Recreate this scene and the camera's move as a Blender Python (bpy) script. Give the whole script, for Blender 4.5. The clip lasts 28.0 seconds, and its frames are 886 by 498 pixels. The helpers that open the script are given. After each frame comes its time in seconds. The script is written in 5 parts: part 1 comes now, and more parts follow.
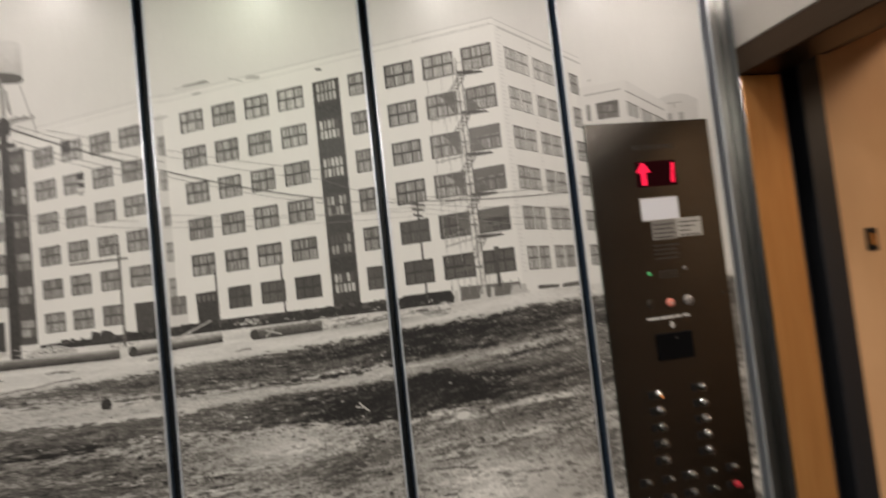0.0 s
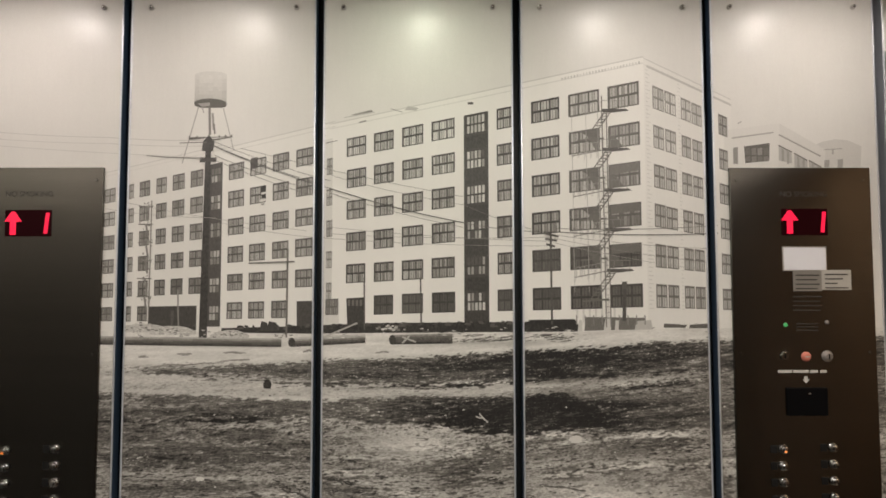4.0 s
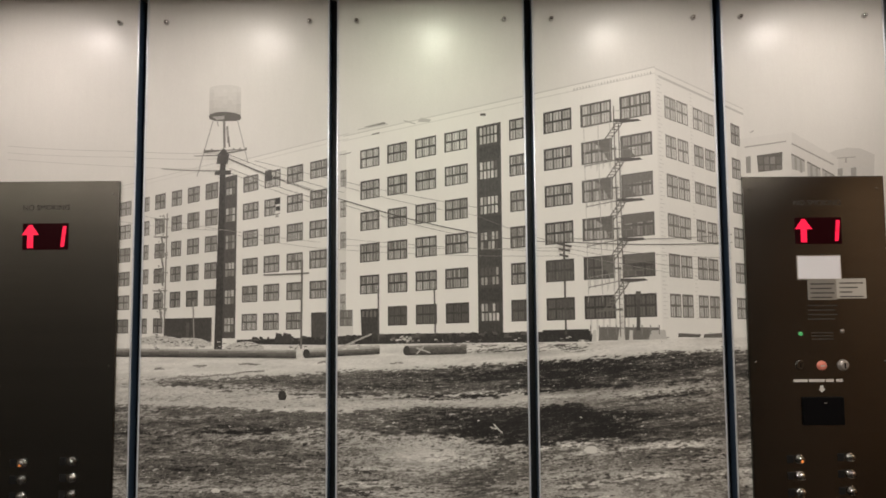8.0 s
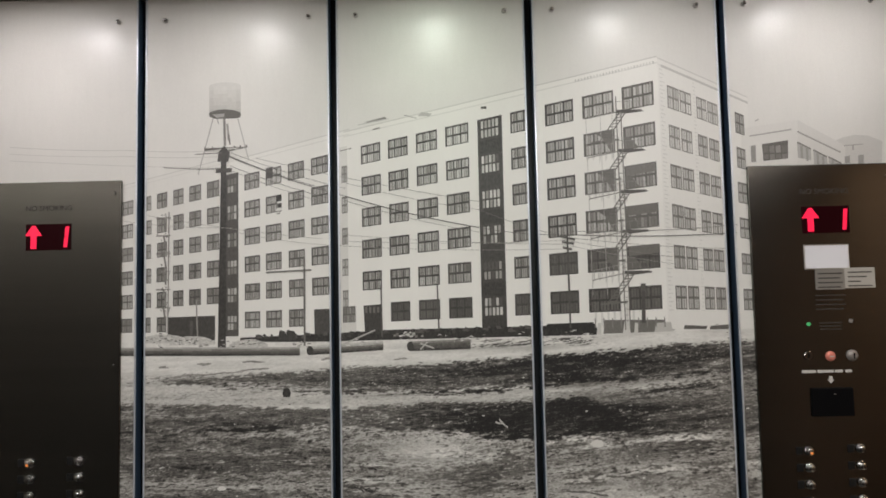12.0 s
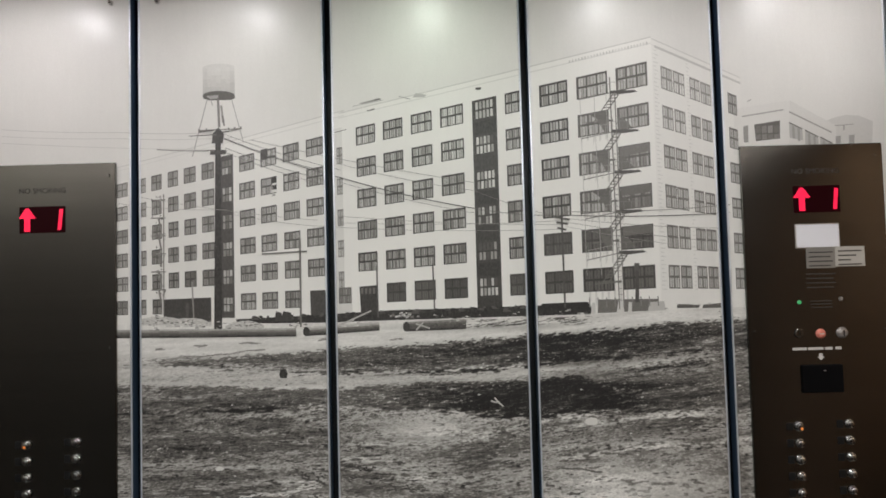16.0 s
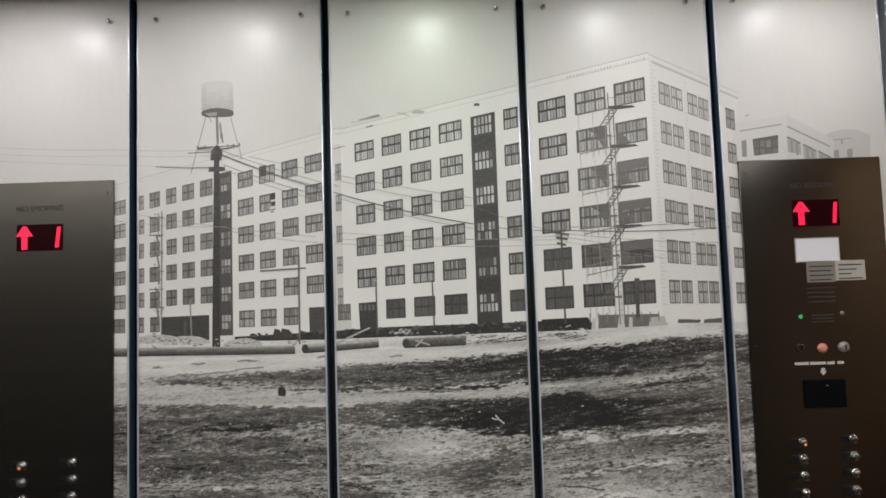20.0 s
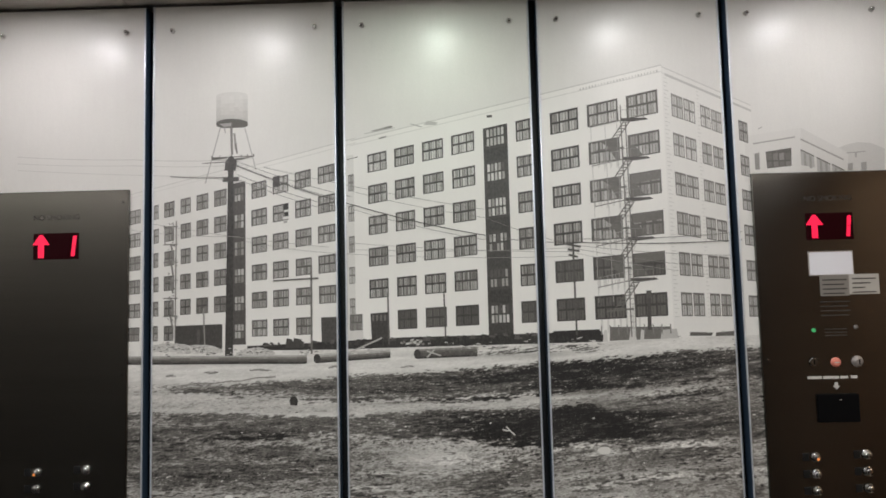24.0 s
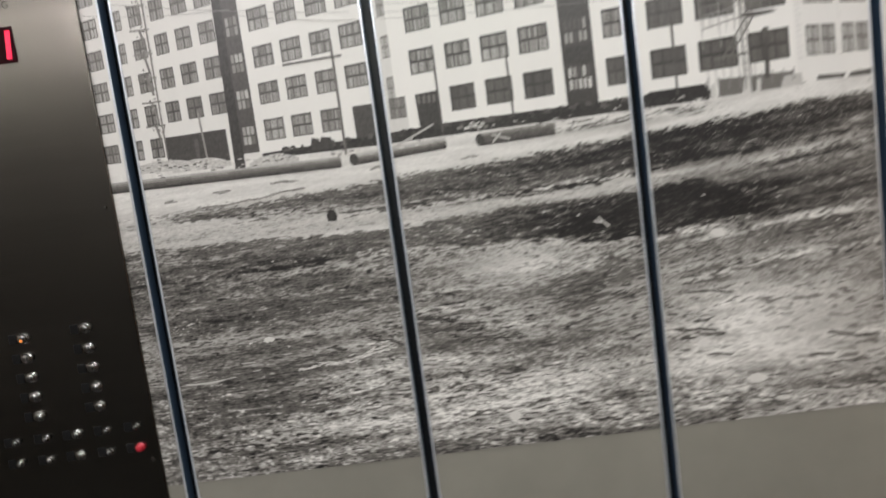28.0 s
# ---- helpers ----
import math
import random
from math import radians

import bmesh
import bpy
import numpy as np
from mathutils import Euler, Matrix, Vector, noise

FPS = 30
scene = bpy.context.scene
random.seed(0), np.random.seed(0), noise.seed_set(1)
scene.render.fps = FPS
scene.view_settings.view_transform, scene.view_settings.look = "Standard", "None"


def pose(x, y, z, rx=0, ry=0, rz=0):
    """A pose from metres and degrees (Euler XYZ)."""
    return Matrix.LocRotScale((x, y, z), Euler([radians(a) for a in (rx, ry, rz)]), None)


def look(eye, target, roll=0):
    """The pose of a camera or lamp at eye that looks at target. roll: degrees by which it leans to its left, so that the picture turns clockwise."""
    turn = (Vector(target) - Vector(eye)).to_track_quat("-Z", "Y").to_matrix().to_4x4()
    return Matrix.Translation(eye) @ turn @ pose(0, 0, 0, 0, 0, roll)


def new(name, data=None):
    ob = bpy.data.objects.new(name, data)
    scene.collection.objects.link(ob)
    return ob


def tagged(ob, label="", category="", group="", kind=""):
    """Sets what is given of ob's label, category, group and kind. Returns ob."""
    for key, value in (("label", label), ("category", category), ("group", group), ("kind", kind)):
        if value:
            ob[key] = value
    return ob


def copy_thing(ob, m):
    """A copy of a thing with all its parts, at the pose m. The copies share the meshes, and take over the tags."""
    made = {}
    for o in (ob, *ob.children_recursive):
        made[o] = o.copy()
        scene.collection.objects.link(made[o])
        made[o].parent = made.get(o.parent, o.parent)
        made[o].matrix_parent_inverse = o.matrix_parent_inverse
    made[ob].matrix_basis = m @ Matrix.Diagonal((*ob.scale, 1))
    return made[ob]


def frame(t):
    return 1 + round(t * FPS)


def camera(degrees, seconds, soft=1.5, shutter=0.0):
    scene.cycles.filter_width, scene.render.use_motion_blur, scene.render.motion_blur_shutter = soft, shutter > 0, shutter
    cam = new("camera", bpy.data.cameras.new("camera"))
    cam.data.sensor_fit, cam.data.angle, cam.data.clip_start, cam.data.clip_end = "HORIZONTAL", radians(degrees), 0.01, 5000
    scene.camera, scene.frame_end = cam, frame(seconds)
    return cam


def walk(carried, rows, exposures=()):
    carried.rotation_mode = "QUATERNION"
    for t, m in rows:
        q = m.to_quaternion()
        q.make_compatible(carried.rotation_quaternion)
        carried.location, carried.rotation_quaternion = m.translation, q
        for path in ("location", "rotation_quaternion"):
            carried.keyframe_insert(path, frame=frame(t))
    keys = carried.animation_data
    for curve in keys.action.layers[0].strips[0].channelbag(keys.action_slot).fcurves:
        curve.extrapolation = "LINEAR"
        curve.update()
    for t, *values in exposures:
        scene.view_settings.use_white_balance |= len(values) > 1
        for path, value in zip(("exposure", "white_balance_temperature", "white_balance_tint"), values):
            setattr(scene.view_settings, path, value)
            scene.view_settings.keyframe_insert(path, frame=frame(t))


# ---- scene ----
# camera and its walk: seconds, eye, target, roll
cam = camera(69.1, 28.0, soft=1.68, shutter=0.9)
PATH = [
    (0, (0.036, -1.542, 1.504), (0.482, 0.405, 1.618), -6.2),
    (0.3, (0.132, -1.559, 1.527), (0.355, 0.423, 1.677), -5.6),
    (0.5, (0.128, -1.585, 1.534), (0.255, 0.404, 1.707), -4.6),
    (1, (0.035, -1.674, 1.587), (-0.014, 0.318, 1.767), -2.1),
    (1.5, (0.018, -1.681, 1.599), (-0.038, 0.314, 1.727), 0.1),
    (2, (0.035, -1.669, 1.59), (0.018, 0.327, 1.712), 0.4),
    (2.5, (0.049, -1.661, 1.595), (0.05, 0.336, 1.704), -0.3),
    (4.5, (0.059, -1.662, 1.577), (0.068, 0.334, 1.693), 0.1),
    (5, (0.079, -1.651, 1.584), (0.108, 0.344, 1.709), 0.0),
    (5.5, (0.079, -1.659, 1.586), (0.116, 0.337, 1.709), -0.1),
    (6, (0.064, -1.659, 1.587), (0.101, 0.337, 1.713), -0.1),
    (6.5, (0.059, -1.667, 1.59), (0.082, 0.329, 1.714), -0.1),
    (7, (0.05, -1.671, 1.582), (0.063, 0.326, 1.705), -0.2),
    (7.5, (0.043, -1.669, 1.587), (0.041, 0.328, 1.707), -0.2),
    (8, (0.034, -1.668, 1.59), (0.02, 0.327, 1.723), -0.4),
    (8.5, (0.026, -1.667, 1.595), (0.007, 0.329, 1.732), -0.5),
    (9, (0.013, -1.667, 1.605), (-0.02, 0.327, 1.757), -0.7),
    (9.5, (0.018, -1.645, 1.602), (-0.006, 0.344, 1.807), -1.3),
    (10, (0.029, -1.653, 1.617), (0.006, 0.336, 1.819), -1.1),
    (10.5, (0.032, -1.67, 1.605), (0.007, 0.321, 1.786), -0.7),
    (11, (0.029, -1.658, 1.599), (-0.015, 0.336, 1.749), -0.6),
    (11.5, (0.029, -1.662, 1.589), (-0.009, 0.333, 1.727), -0.9),
    (12, (0.049, -1.658, 1.588), (0.009, 0.338, 1.708), -1.2),
    (12.5, (0.046, -1.659, 1.571), (0.017, 0.338, 1.679), -1.3),
    (13, (0.04, -1.658, 1.565), (0.016, 0.34, 1.666), -1.3),
    (13.5, (0.043, -1.657, 1.566), (0.02, 0.341, 1.645), -1.2),
    (15.5, (0.047, -1.664, 1.566), (0.028, 0.334, 1.645), -1.4),
    (16, (0.04, -1.665, 1.567), (0.024, 0.333, 1.652), -1.5),
    (16.5, (0.041, -1.666, 1.574), (0.014, 0.332, 1.665), -1.4),
    (17, (0.036, -1.661, 1.575), (0.012, 0.336, 1.667), -1.3),
    (17.5, (0.037, -1.663, 1.564), (0.019, 0.335, 1.665), -1.2),
    (18, (0.04, -1.662, 1.563), (0.021, 0.335, 1.669), -1.3),
    (18.5, (0.038, -1.661, 1.572), (0.025, 0.336, 1.678), -1.5),
    (19, (0.041, -1.662, 1.576), (0.032, 0.335, 1.685), -1.7),
    (19.5, (0.046, -1.663, 1.578), (0.032, 0.333, 1.694), -1.8),
    (20, (0.037, -1.659, 1.57), (0.028, 0.336, 1.701), -1.8),
    (20.5, (0.044, -1.661, 1.583), (0.027, 0.335, 1.704), -1.8),
    (21, (0.037, -1.661, 1.574), (0.03, 0.335, 1.707), -1.7),
    (21.5, (0.042, -1.66, 1.57), (0.03, 0.335, 1.709), -1.6),
    (23.5, (0.036, -1.665, 1.587), (0.008, 0.329, 1.732), -1.5),
    (24, (0.028, -1.666, 1.589), (-0.006, 0.329, 1.732), -1.4),
    (24.5, (0.026, -1.666, 1.592), (-0.017, 0.329, 1.728), -1.3),
    (25, (0.024, -1.662, 1.591), (-0.03, 0.334, 1.718), -1.4),
    (25.5, (0.021, -1.652, 1.579), (-0.036, 0.344, 1.69), -1.4),
    (26, (0.021, -1.644, 1.566), (-0.046, 0.354, 1.632), -1.6),
    (26.5, (0.015, -1.632, 1.545), (-0.053, 0.366, 1.575), -1.7),
    (27, (0.009, -1.562, 1.499), (-0.078, 0.434, 1.425), -2.4),
    (27.5, (-0.062, -1.438, 1.433), (-0.104, 0.55, 1.225), -4.1),
    (28, (-0.191, -1.319, 1.372), (-0.169, 0.669, 1.157), -7.6),
]
EXPOSURES = [(0.0, 0.19, 6950, 12), (0.5, 0.23, 7000, 12), (1.0, 0.20, 7000, 11), (2.5, 0.20, 7100, 12), (5.0, 0.21, 7150, 12), (9.0, 0.18, 7150, 12), (10.0, 0.14, 7100, 11), (11.0, 0.17, 6950, 11),
             (12.5, 0.21, 6400, 10), (26.0, 0.23, 6350, 10), (27.0, 0.31, 6350, 11), (27.5, 0.54, 6350, 11), (28.0, 0.57, 6350, 11)]
walk(cam, [(t, look(eye, target, roll)) for t, eye, target, roll in PATH], EXPOSURES)

# ---------------------------------------------------------------- world and lamps
world = bpy.data.worlds.new("world")
scene.world = world
world.use_nodes = True
world.node_tree.nodes["Background"].inputs[0].default_value = (0.02, 0.02, 0.02, 1)
world.node_tree.nodes["Background"].inputs[1].default_value = 0.2

CEIL = 2.385            # ceiling height
WALL_X = 1.250         # half the depth of the car
BACK_Y = -2.08         # wall opposite the picture
DOWNLIGHT_X = [-1.03, -0.515, 0.0, 0.52, 1.02]
# The second row is unseen, added to light the picture wall evenly.
DOWNLIGHT_ROWS = [-0.28, -1.80]
LAMP_WATTS = (1.25, 9.6)       # the row by the picture, the added fill row by the far wall


def lamp(name, m, watts, size, color, spread=180):
    data = bpy.data.lights.new(name, "AREA")
    data.shape, data.size, data.energy, data.color = "DISK", size, watts, color
    data.spread = radians(spread)
    ob = new(name, data)
    ob.matrix_world = m
    return ob


LAMP_TINT = [(1.0, 0.945, 0.955), (1.0, 0.965, 0.965), (0.90, 1.0, 0.87), (1.0, 0.975, 0.965), (1.0, 0.955, 0.95)]
for row_y, watts, spread in zip(DOWNLIGHT_ROWS, LAMP_WATTS, (178, 170)):
    for i, lx in enumerate(DOWNLIGHT_X):
        lamp("downlight_and_fill_lamp", pose(lx, row_y, CEIL - 0.006), watts * (1.3 if i in (0, 4) else 1.0), 0.075 if row_y > -1 else 0.14, LAMP_TINT[i], spread)
# the warm lamp of the hall outside the open door
lamp("hall_and_fill_lamp", pose(2.45, -0.9, 2.5), 10, 0.5, (1.0, 0.74, 0.52))
# Unseen second lamp, added to brighten the hall wall the control plate reflects.
lamp("hall_and_fill_lamp", pose(2.75, -2.50, 2.74), 23.0, 0.4, (1.0, 0.82, 0.62))

# ---------------------------------------------------------------- materials


def material(name, color, rough=0.5, metal=0.0, spec=0.5):
    m = bpy.data.materials.new(name)
    m.use_nodes = True
    b = m.node_tree.nodes["Principled BSDF"]
    b.inputs["Base Color"].default_value = (*color, 1)
    b.inputs["Roughness"].default_value = rough
    b.inputs["Metallic"].default_value = metal
    b.inputs["Specular IOR Level"].default_value = spec
    return m


def node(m, kind, **inputs):
    n = m.node_tree.nodes.new(kind)
    for key, value in inputs.items():
        n.inputs[key.replace("_", " ")].default_value = value
    return n


def link(m, a, b):
    m.node_tree.links.new(a, b)


def mapped_noise(m, scale_xyz, scale, detail=4.0, rough=0.6):
    """A noise on object coordinates stretched by scale_xyz; returns its value socket."""
    tc = m.node_tree.nodes.new("ShaderNodeTexCoord")
    mp = m.node_tree.nodes.new("ShaderNodeMapping")
    mp.inputs["Scale"].default_value = scale_xyz
    link(m, tc.outputs["Object"], mp.inputs["Vector"])
    n = node(m, "ShaderNodeTexNoise", Scale=scale, Detail=detail, Roughness=rough)
    link(m, mp.outputs["Vector"], n.inputs["Vector"])
    return n.outputs[0]


def math_node(m, op, a, b=None):
    n = m.node_tree.nodes.new("ShaderNodeMath")
    n.operation = op
    for i, v in enumerate((a, b)):
        if v is None:
            continue
        if isinstance(v, (int, float)):
            n.inputs[i].default_value = v
        else:
            link(m, v, n.inputs[i])
    return n.outputs[0]


def ramp(m, value, stops):
    n = m.node_tree.nodes.new("ShaderNodeValToRGB")
    while len(n.color_ramp.elements) < len(stops):
        n.color_ramp.elements.new(0.5)
    for e, (p, c) in zip(n.color_ramp.elements, stops):
        e.position, e.color = p, (*c, 1)
    link(m, value, n.inputs[0])
    return n.outputs[0]


def bump(m, value, strength, distance=0.001):
    n = node(m, "ShaderNodeBump", Strength=strength, Distance=distance)
    link(m, value, n.inputs["Height"])
    link(m, n.outputs[0], m.node_tree.nodes["Principled BSDF"].inputs["Normal"])


def brushed(name, color, rough, stretch=(1, 1, 90), aniso=0.6, turn=0.0, bands=None):
    """Brushed metal: fine lines along one way, a little uneven in gloss and tone, at will with wider bands."""
    m = material(name, color, rough, 1.0)
    b = m.node_tree.nodes["Principled BSDF"]
    fine = mapped_noise(m, stretch, 12.0, 3.0)
    broad = mapped_noise(m, (1, 1, 1), 2.2, 3.0)
    r = math_node(m, "ADD", math_node(m, "MULTIPLY", fine, 0.10), math_node(m, "MULTIPLY", broad, 0.08))
    link(m, math_node(m, "ADD", r, rough - 0.09), b.inputs["Roughness"])
    shade = fine if bands is None else math_node(m, "ADD", math_node(m, "MULTIPLY", fine, 0.55), math_node(m, "MULTIPLY", mapped_noise(m, bands, 3.0, 4.0, 0.7), 0.45))
    c = ramp(m, shade, [(0.3, [v * 0.88 for v in color]), (0.7, [min(1, v * 1.08) for v in color])])
    link(m, c, b.inputs["Base Color"])
    bump(m, fine, 0.05, 0.0005)
    b.inputs["Anisotropic"].default_value = aniso
    b.inputs["Anisotropic Rotation"].default_value = turn
    return m


def print_material():
    """The satin photograph: ink tone from the drawing, plus film grain and the texture of rough ground."""
    m = material("photo_print", (0.6, 0.58, 0.54), 0.34, 0.0, 0.36)
    b = m.node_tree.nodes["Principled BSDF"]
    at = m.node_tree.nodes.new("ShaderNodeAttribute")
    at.attribute_name = "tone"
    sep = m.node_tree.nodes.new("ShaderNodeSeparateColor")
    link(m, at.outputs["Color"], sep.inputs[0])
    tone, rough = sep.outputs[0], sep.outputs[1]
    # grain of the dirt, finer than the drawing
    c = mapped_noise(m, (0.6, 1, 2.0), 260.0, 4.0, 0.8)
    ground = math_node(m, "MULTIPLY", math_node(m, "MULTIPLY", math_node(m, "SUBTRACT", c, 0.5), 1.6), rough)
    grain = math_node(m, "MULTIPLY", math_node(m, "SUBTRACT", mapped_noise(m, (1, 1, 1), 420.0, 2.0), 0.5), 0.05)
    stain = math_node(m, "MULTIPLY", math_node(m, "SUBTRACT", mapped_noise(m, (1, 1, 1), 5.0, 3.0), 0.5), 0.05)
    # blotches of the old emulsion, stronger in the dark parts, and faint runs of damp down the walls
    blotch = math_node(m, "SUBTRACT", mapped_noise(m, (1, 1, 0.6), 190.0, 5.0, 0.75), 0.5)
    blotch = math_node(m, "MULTIPLY", blotch, math_node(m, "ADD", math_node(m, "MULTIPLY", tone, -0.34), 0.36))
    damp = math_node(m, "MULTIPLY", math_node(m, "SUBTRACT", mapped_noise(m, (1, 1, 0.16), 60.0, 4.0, 0.7), 0.5), 0.03)
    stain = math_node(m, "ADD", stain, math_node(m, "ADD", blotch, damp))
    t = math_node(m, "ADD", math_node(m, "ADD", tone, ground), math_node(m, "ADD", grain, stain))
    col = ramp(m, t, [(0.0, (0.012, 0.011, 0.011)), (0.12, (0.03, 0.028, 0.026)), (0.45, (0.17, 0.16, 0.145)),
                      (0.75, (0.48, 0.465, 0.435)), (1.0, (0.84, 0.82, 0.775))])
    link(m, col, b.inputs["Base Color"])
    broad = mapped_noise(m, (1, 1, 1), 7.0, 3.0)
    link(m, math_node(m, "ADD", math_node(m, "MULTIPLY", broad, 0.06), 0.33), b.inputs["Roughness"])
    b.inputs["Coat Weight"].default_value = 0.10
    b.inputs["Coat Roughness"].default_value = 0.24
    return m


PRINT = print_material()
STEEL = brushed("brushed_steel", (0.50, 0.48, 0.45), 0.34, (90, 90, 1), 0.5)
POST_STEEL = brushed("satin_post_steel", (0.25, 0.255, 0.25), 0.22, (90, 90, 1), 0.3)
COP_STEEL = brushed("brushed_steel_panel", (0.178, 0.168, 0.153), 0.22, (1.2, 1, 120), 0.0, bands=(0.25, 1, 9))
CEIL_STEEL = brushed("brushed_ceiling_steel", (0.68, 0.65, 0.61), 0.50, (1, 90, 1), 0.5)
PLATE_GREY = material("grey_laminate", (0.24, 0.23, 0.20), 0.33)
link(PLATE_GREY, ramp(PLATE_GREY, mapped_noise(PLATE_GREY, (1, 1, 1), 3.0), [(0.3, (0.195, 0.186, 0.158)), (0.7, (0.245, 0.235, 0.200))]),
     PLATE_GREY.node_tree.nodes["Principled BSDF"].inputs["Base Color"])
EDGE = material("polished_edge", (0.70, 0.73, 0.77), 0.32, 0.65)
BLUE_EDGE = material("blue_panel_side", (0.07, 0.115, 0.18), 0.28, 0.4)
bump(BLUE_EDGE, mapped_noise(BLUE_EDGE, (1, 1, 0.2), 40.0), 0.1)
DARK = material("black_reveal", (0.012, 0.013, 0.016), 0.45)
bump(DARK, mapped_noise(DARK, (1, 1, 1), 60.0), 0.1)
SCREW_STEEL = material("satin_screw_steel", (0.50, 0.48, 0.45), 0.34, 0.8)
BRIGHT_CHROME = material("bright_chrome", (0.75, 0.74, 0.73), 0.12, 1.0)
CHROME = material("chrome", (0.25, 0.245, 0.235), 0.17, 1.0)
BLACK_PLASTIC = material("black_plastic", (0.004, 0.004, 0.0045), 0.4, 0.0, 0.03)
BRAILLE = material("black_braille_plate", (0.007, 0.007, 0.007), 0.5, 0.0, 0.2)
DARK_INK = material("engraved_ink", (0.05, 0.046, 0.042), 0.5, 0.3)
WHITE_INK = material("white_ink", (0.46, 0.45, 0.43), 0.5)
CARD = material("white_card", (0.80, 0.79, 0.82), 0.45)
bump(CARD, mapped_noise(CARD, (1, 1, 1), 40.0), 0.05)
LABEL = material("engraved_label", (0.30, 0.285, 0.26), 0.40, 0.4)
PALE_LABEL = material("pale_label", (0.46, 0.44, 0.40), 0.45, 0.1)


def glowing(name, color, strength, base=(0.02, 0.02, 0.02)):
    m = material(name, base, 0.3)
    b = m.node_tree.nodes["Principled BSDF"]
    b.inputs["Emission Color"].default_value = (*color, 1)
    b.inputs["Emission Strength"].default_value = strength
    return m


RED_LED = glowing("red_display_segments", (1.0, 0.006, 0.055), 1.15)
RED_DIM = glowing("red_display_window", (0.25, 0.0, 0.012), 0.020, (0.010, 0.002, 0.003))
RED_DIM.node_tree.nodes["Principled BSDF"].inputs["Specular IOR Level"].default_value = 0.06
GREEN_LED = glowing("green_led", (0.10, 0.8, 0.25), 0.35)
AMBER_LED = glowing("amber_button_glow", (1.0, 0.30, 0.05), 0.7)
RED_BUTTON = material("red_button", (0.42, 0.02, 0.035), 0.25)
PINK_BUTTON = material("pink_lens", (0.62, 0.20, 0.15), 0.3)
GREY_KNOB = material("grey_knob", (0.26, 0.235, 0.22), 0.35, 0.4)
LENS = glowing("downlight_lens", (1.0, 0.97, 0.93), 7.0, (0.8, 0.8, 0.8))
FLOOR_MAT = material("dark_stone_floor", (0.07, 0.065, 0.06), 0.4)
link(FLOOR_MAT, ramp(FLOOR_MAT, mapped_noise(FLOOR_MAT, (1, 1, 1), 9.0, 6.0), [(0.35, (0.010, 0.010, 0.009)), (0.7, (0.026, 0.024, 0.022))]),
     FLOOR_MAT.node_tree.nodes["Principled BSDF"].inputs["Base Color"])
BACK_MAT = material("dark_laminate", (0.10, 0.092, 0.082), 0.45)
link(BACK_MAT, ramp(BACK_MAT, mapped_noise(BACK_MAT, (6, 6, 0.6), 4.0, 5.0), [(0.3, (0.022, 0.021, 0.019)), (0.7, (0.05, 0.047, 0.042))]),
     BACK_MAT.node_tree.nodes["Principled BSDF"].inputs["Base Color"])
HALL_WOOD = material("orange_wood", (0.55, 0.27, 0.10), 0.4)
link(HALL_WOOD, ramp(HALL_WOOD, mapped_noise(HALL_WOOD, (9, 9, 0.7), 3.0, 6.0), [(0.3, (0.34, 0.21, 0.12)), (0.7, (0.50, 0.33, 0.205))]),
     HALL_WOOD.node_tree.nodes["Principled BSDF"].inputs["Base Color"])
HALL_PLASTER = material("orange_plaster", (0.60, 0.36, 0.19), 0.6)
link(HALL_PLASTER, ramp(HALL_PLASTER, mapped_noise(HALL_PLASTER, (1, 1, 0.5), 4.0, 4.0), [(0.3, (0.55, 0.33, 0.175)), (0.7, (0.64, 0.40, 0.22))]),
     HALL_PLASTER.node_tree.nodes["Principled BSDF"].inputs["Base Color"])
bump(HALL_PLASTER, mapped_noise(HALL_PLASTER, (1, 1, 1), 90.0), 0.15)
# For unseen hall faces, toned to set what the control plate reflects.
HALL_UNSEEN = material("unseen_hall_grey_brown", (0.30, 0.25, 0.20), 0.5)
link(HALL_UNSEEN, ramp(HALL_UNSEEN, mapped_noise(HALL_UNSEEN, (1, 1, 1), 5.0, 6.0), [(0.3, (0.26, 0.215, 0.175)), (0.7, (0.36, 0.305, 0.25))]),
     HALL_UNSEEN.node_tree.nodes["Principled BSDF"].inputs["Base Color"])
BRONZE = material("polished_bronze", (0.80, 0.47, 0.20), 0.24, 0.55)
link(BRONZE, ramp(BRONZE, mapped_noise(BRONZE, (12, 12, 0.8), 4.0, 5.0), [(0.3, (0.56, 0.26, 0.085)), (0.7, (0.70, 0.35, 0.125))]),
     BRONZE.node_tree.nodes["Principled BSDF"].inputs["Base Color"])
# Brown of the door head, darkened with the shade under it.
SHADED_SOFFIT = brushed("shaded_soffit_brown", (0.055, 0.036, 0.024), 0.38, (90, 1, 90), 0.3)

# ---------------------------------------------------------------- mesh helpers


def part(name, bm, mat, parent=None, label=""):
    me = bpy.data.meshes.new(name)
    bm.to_mesh(me)
    # Unseen face, matt grey-brown so that the plate's reflection brightens.
    bm.free()
    for m in (mat if isinstance(mat, (list, tuple)) else [mat]):
        me.materials.append(m)
    ob = new(name, me)
    if parent is not None:
        # Unseen wall, its tone made up to steer the plate's reflection.
        ob.parent = parent
    if label:
        tagged(ob, label)
    return ob


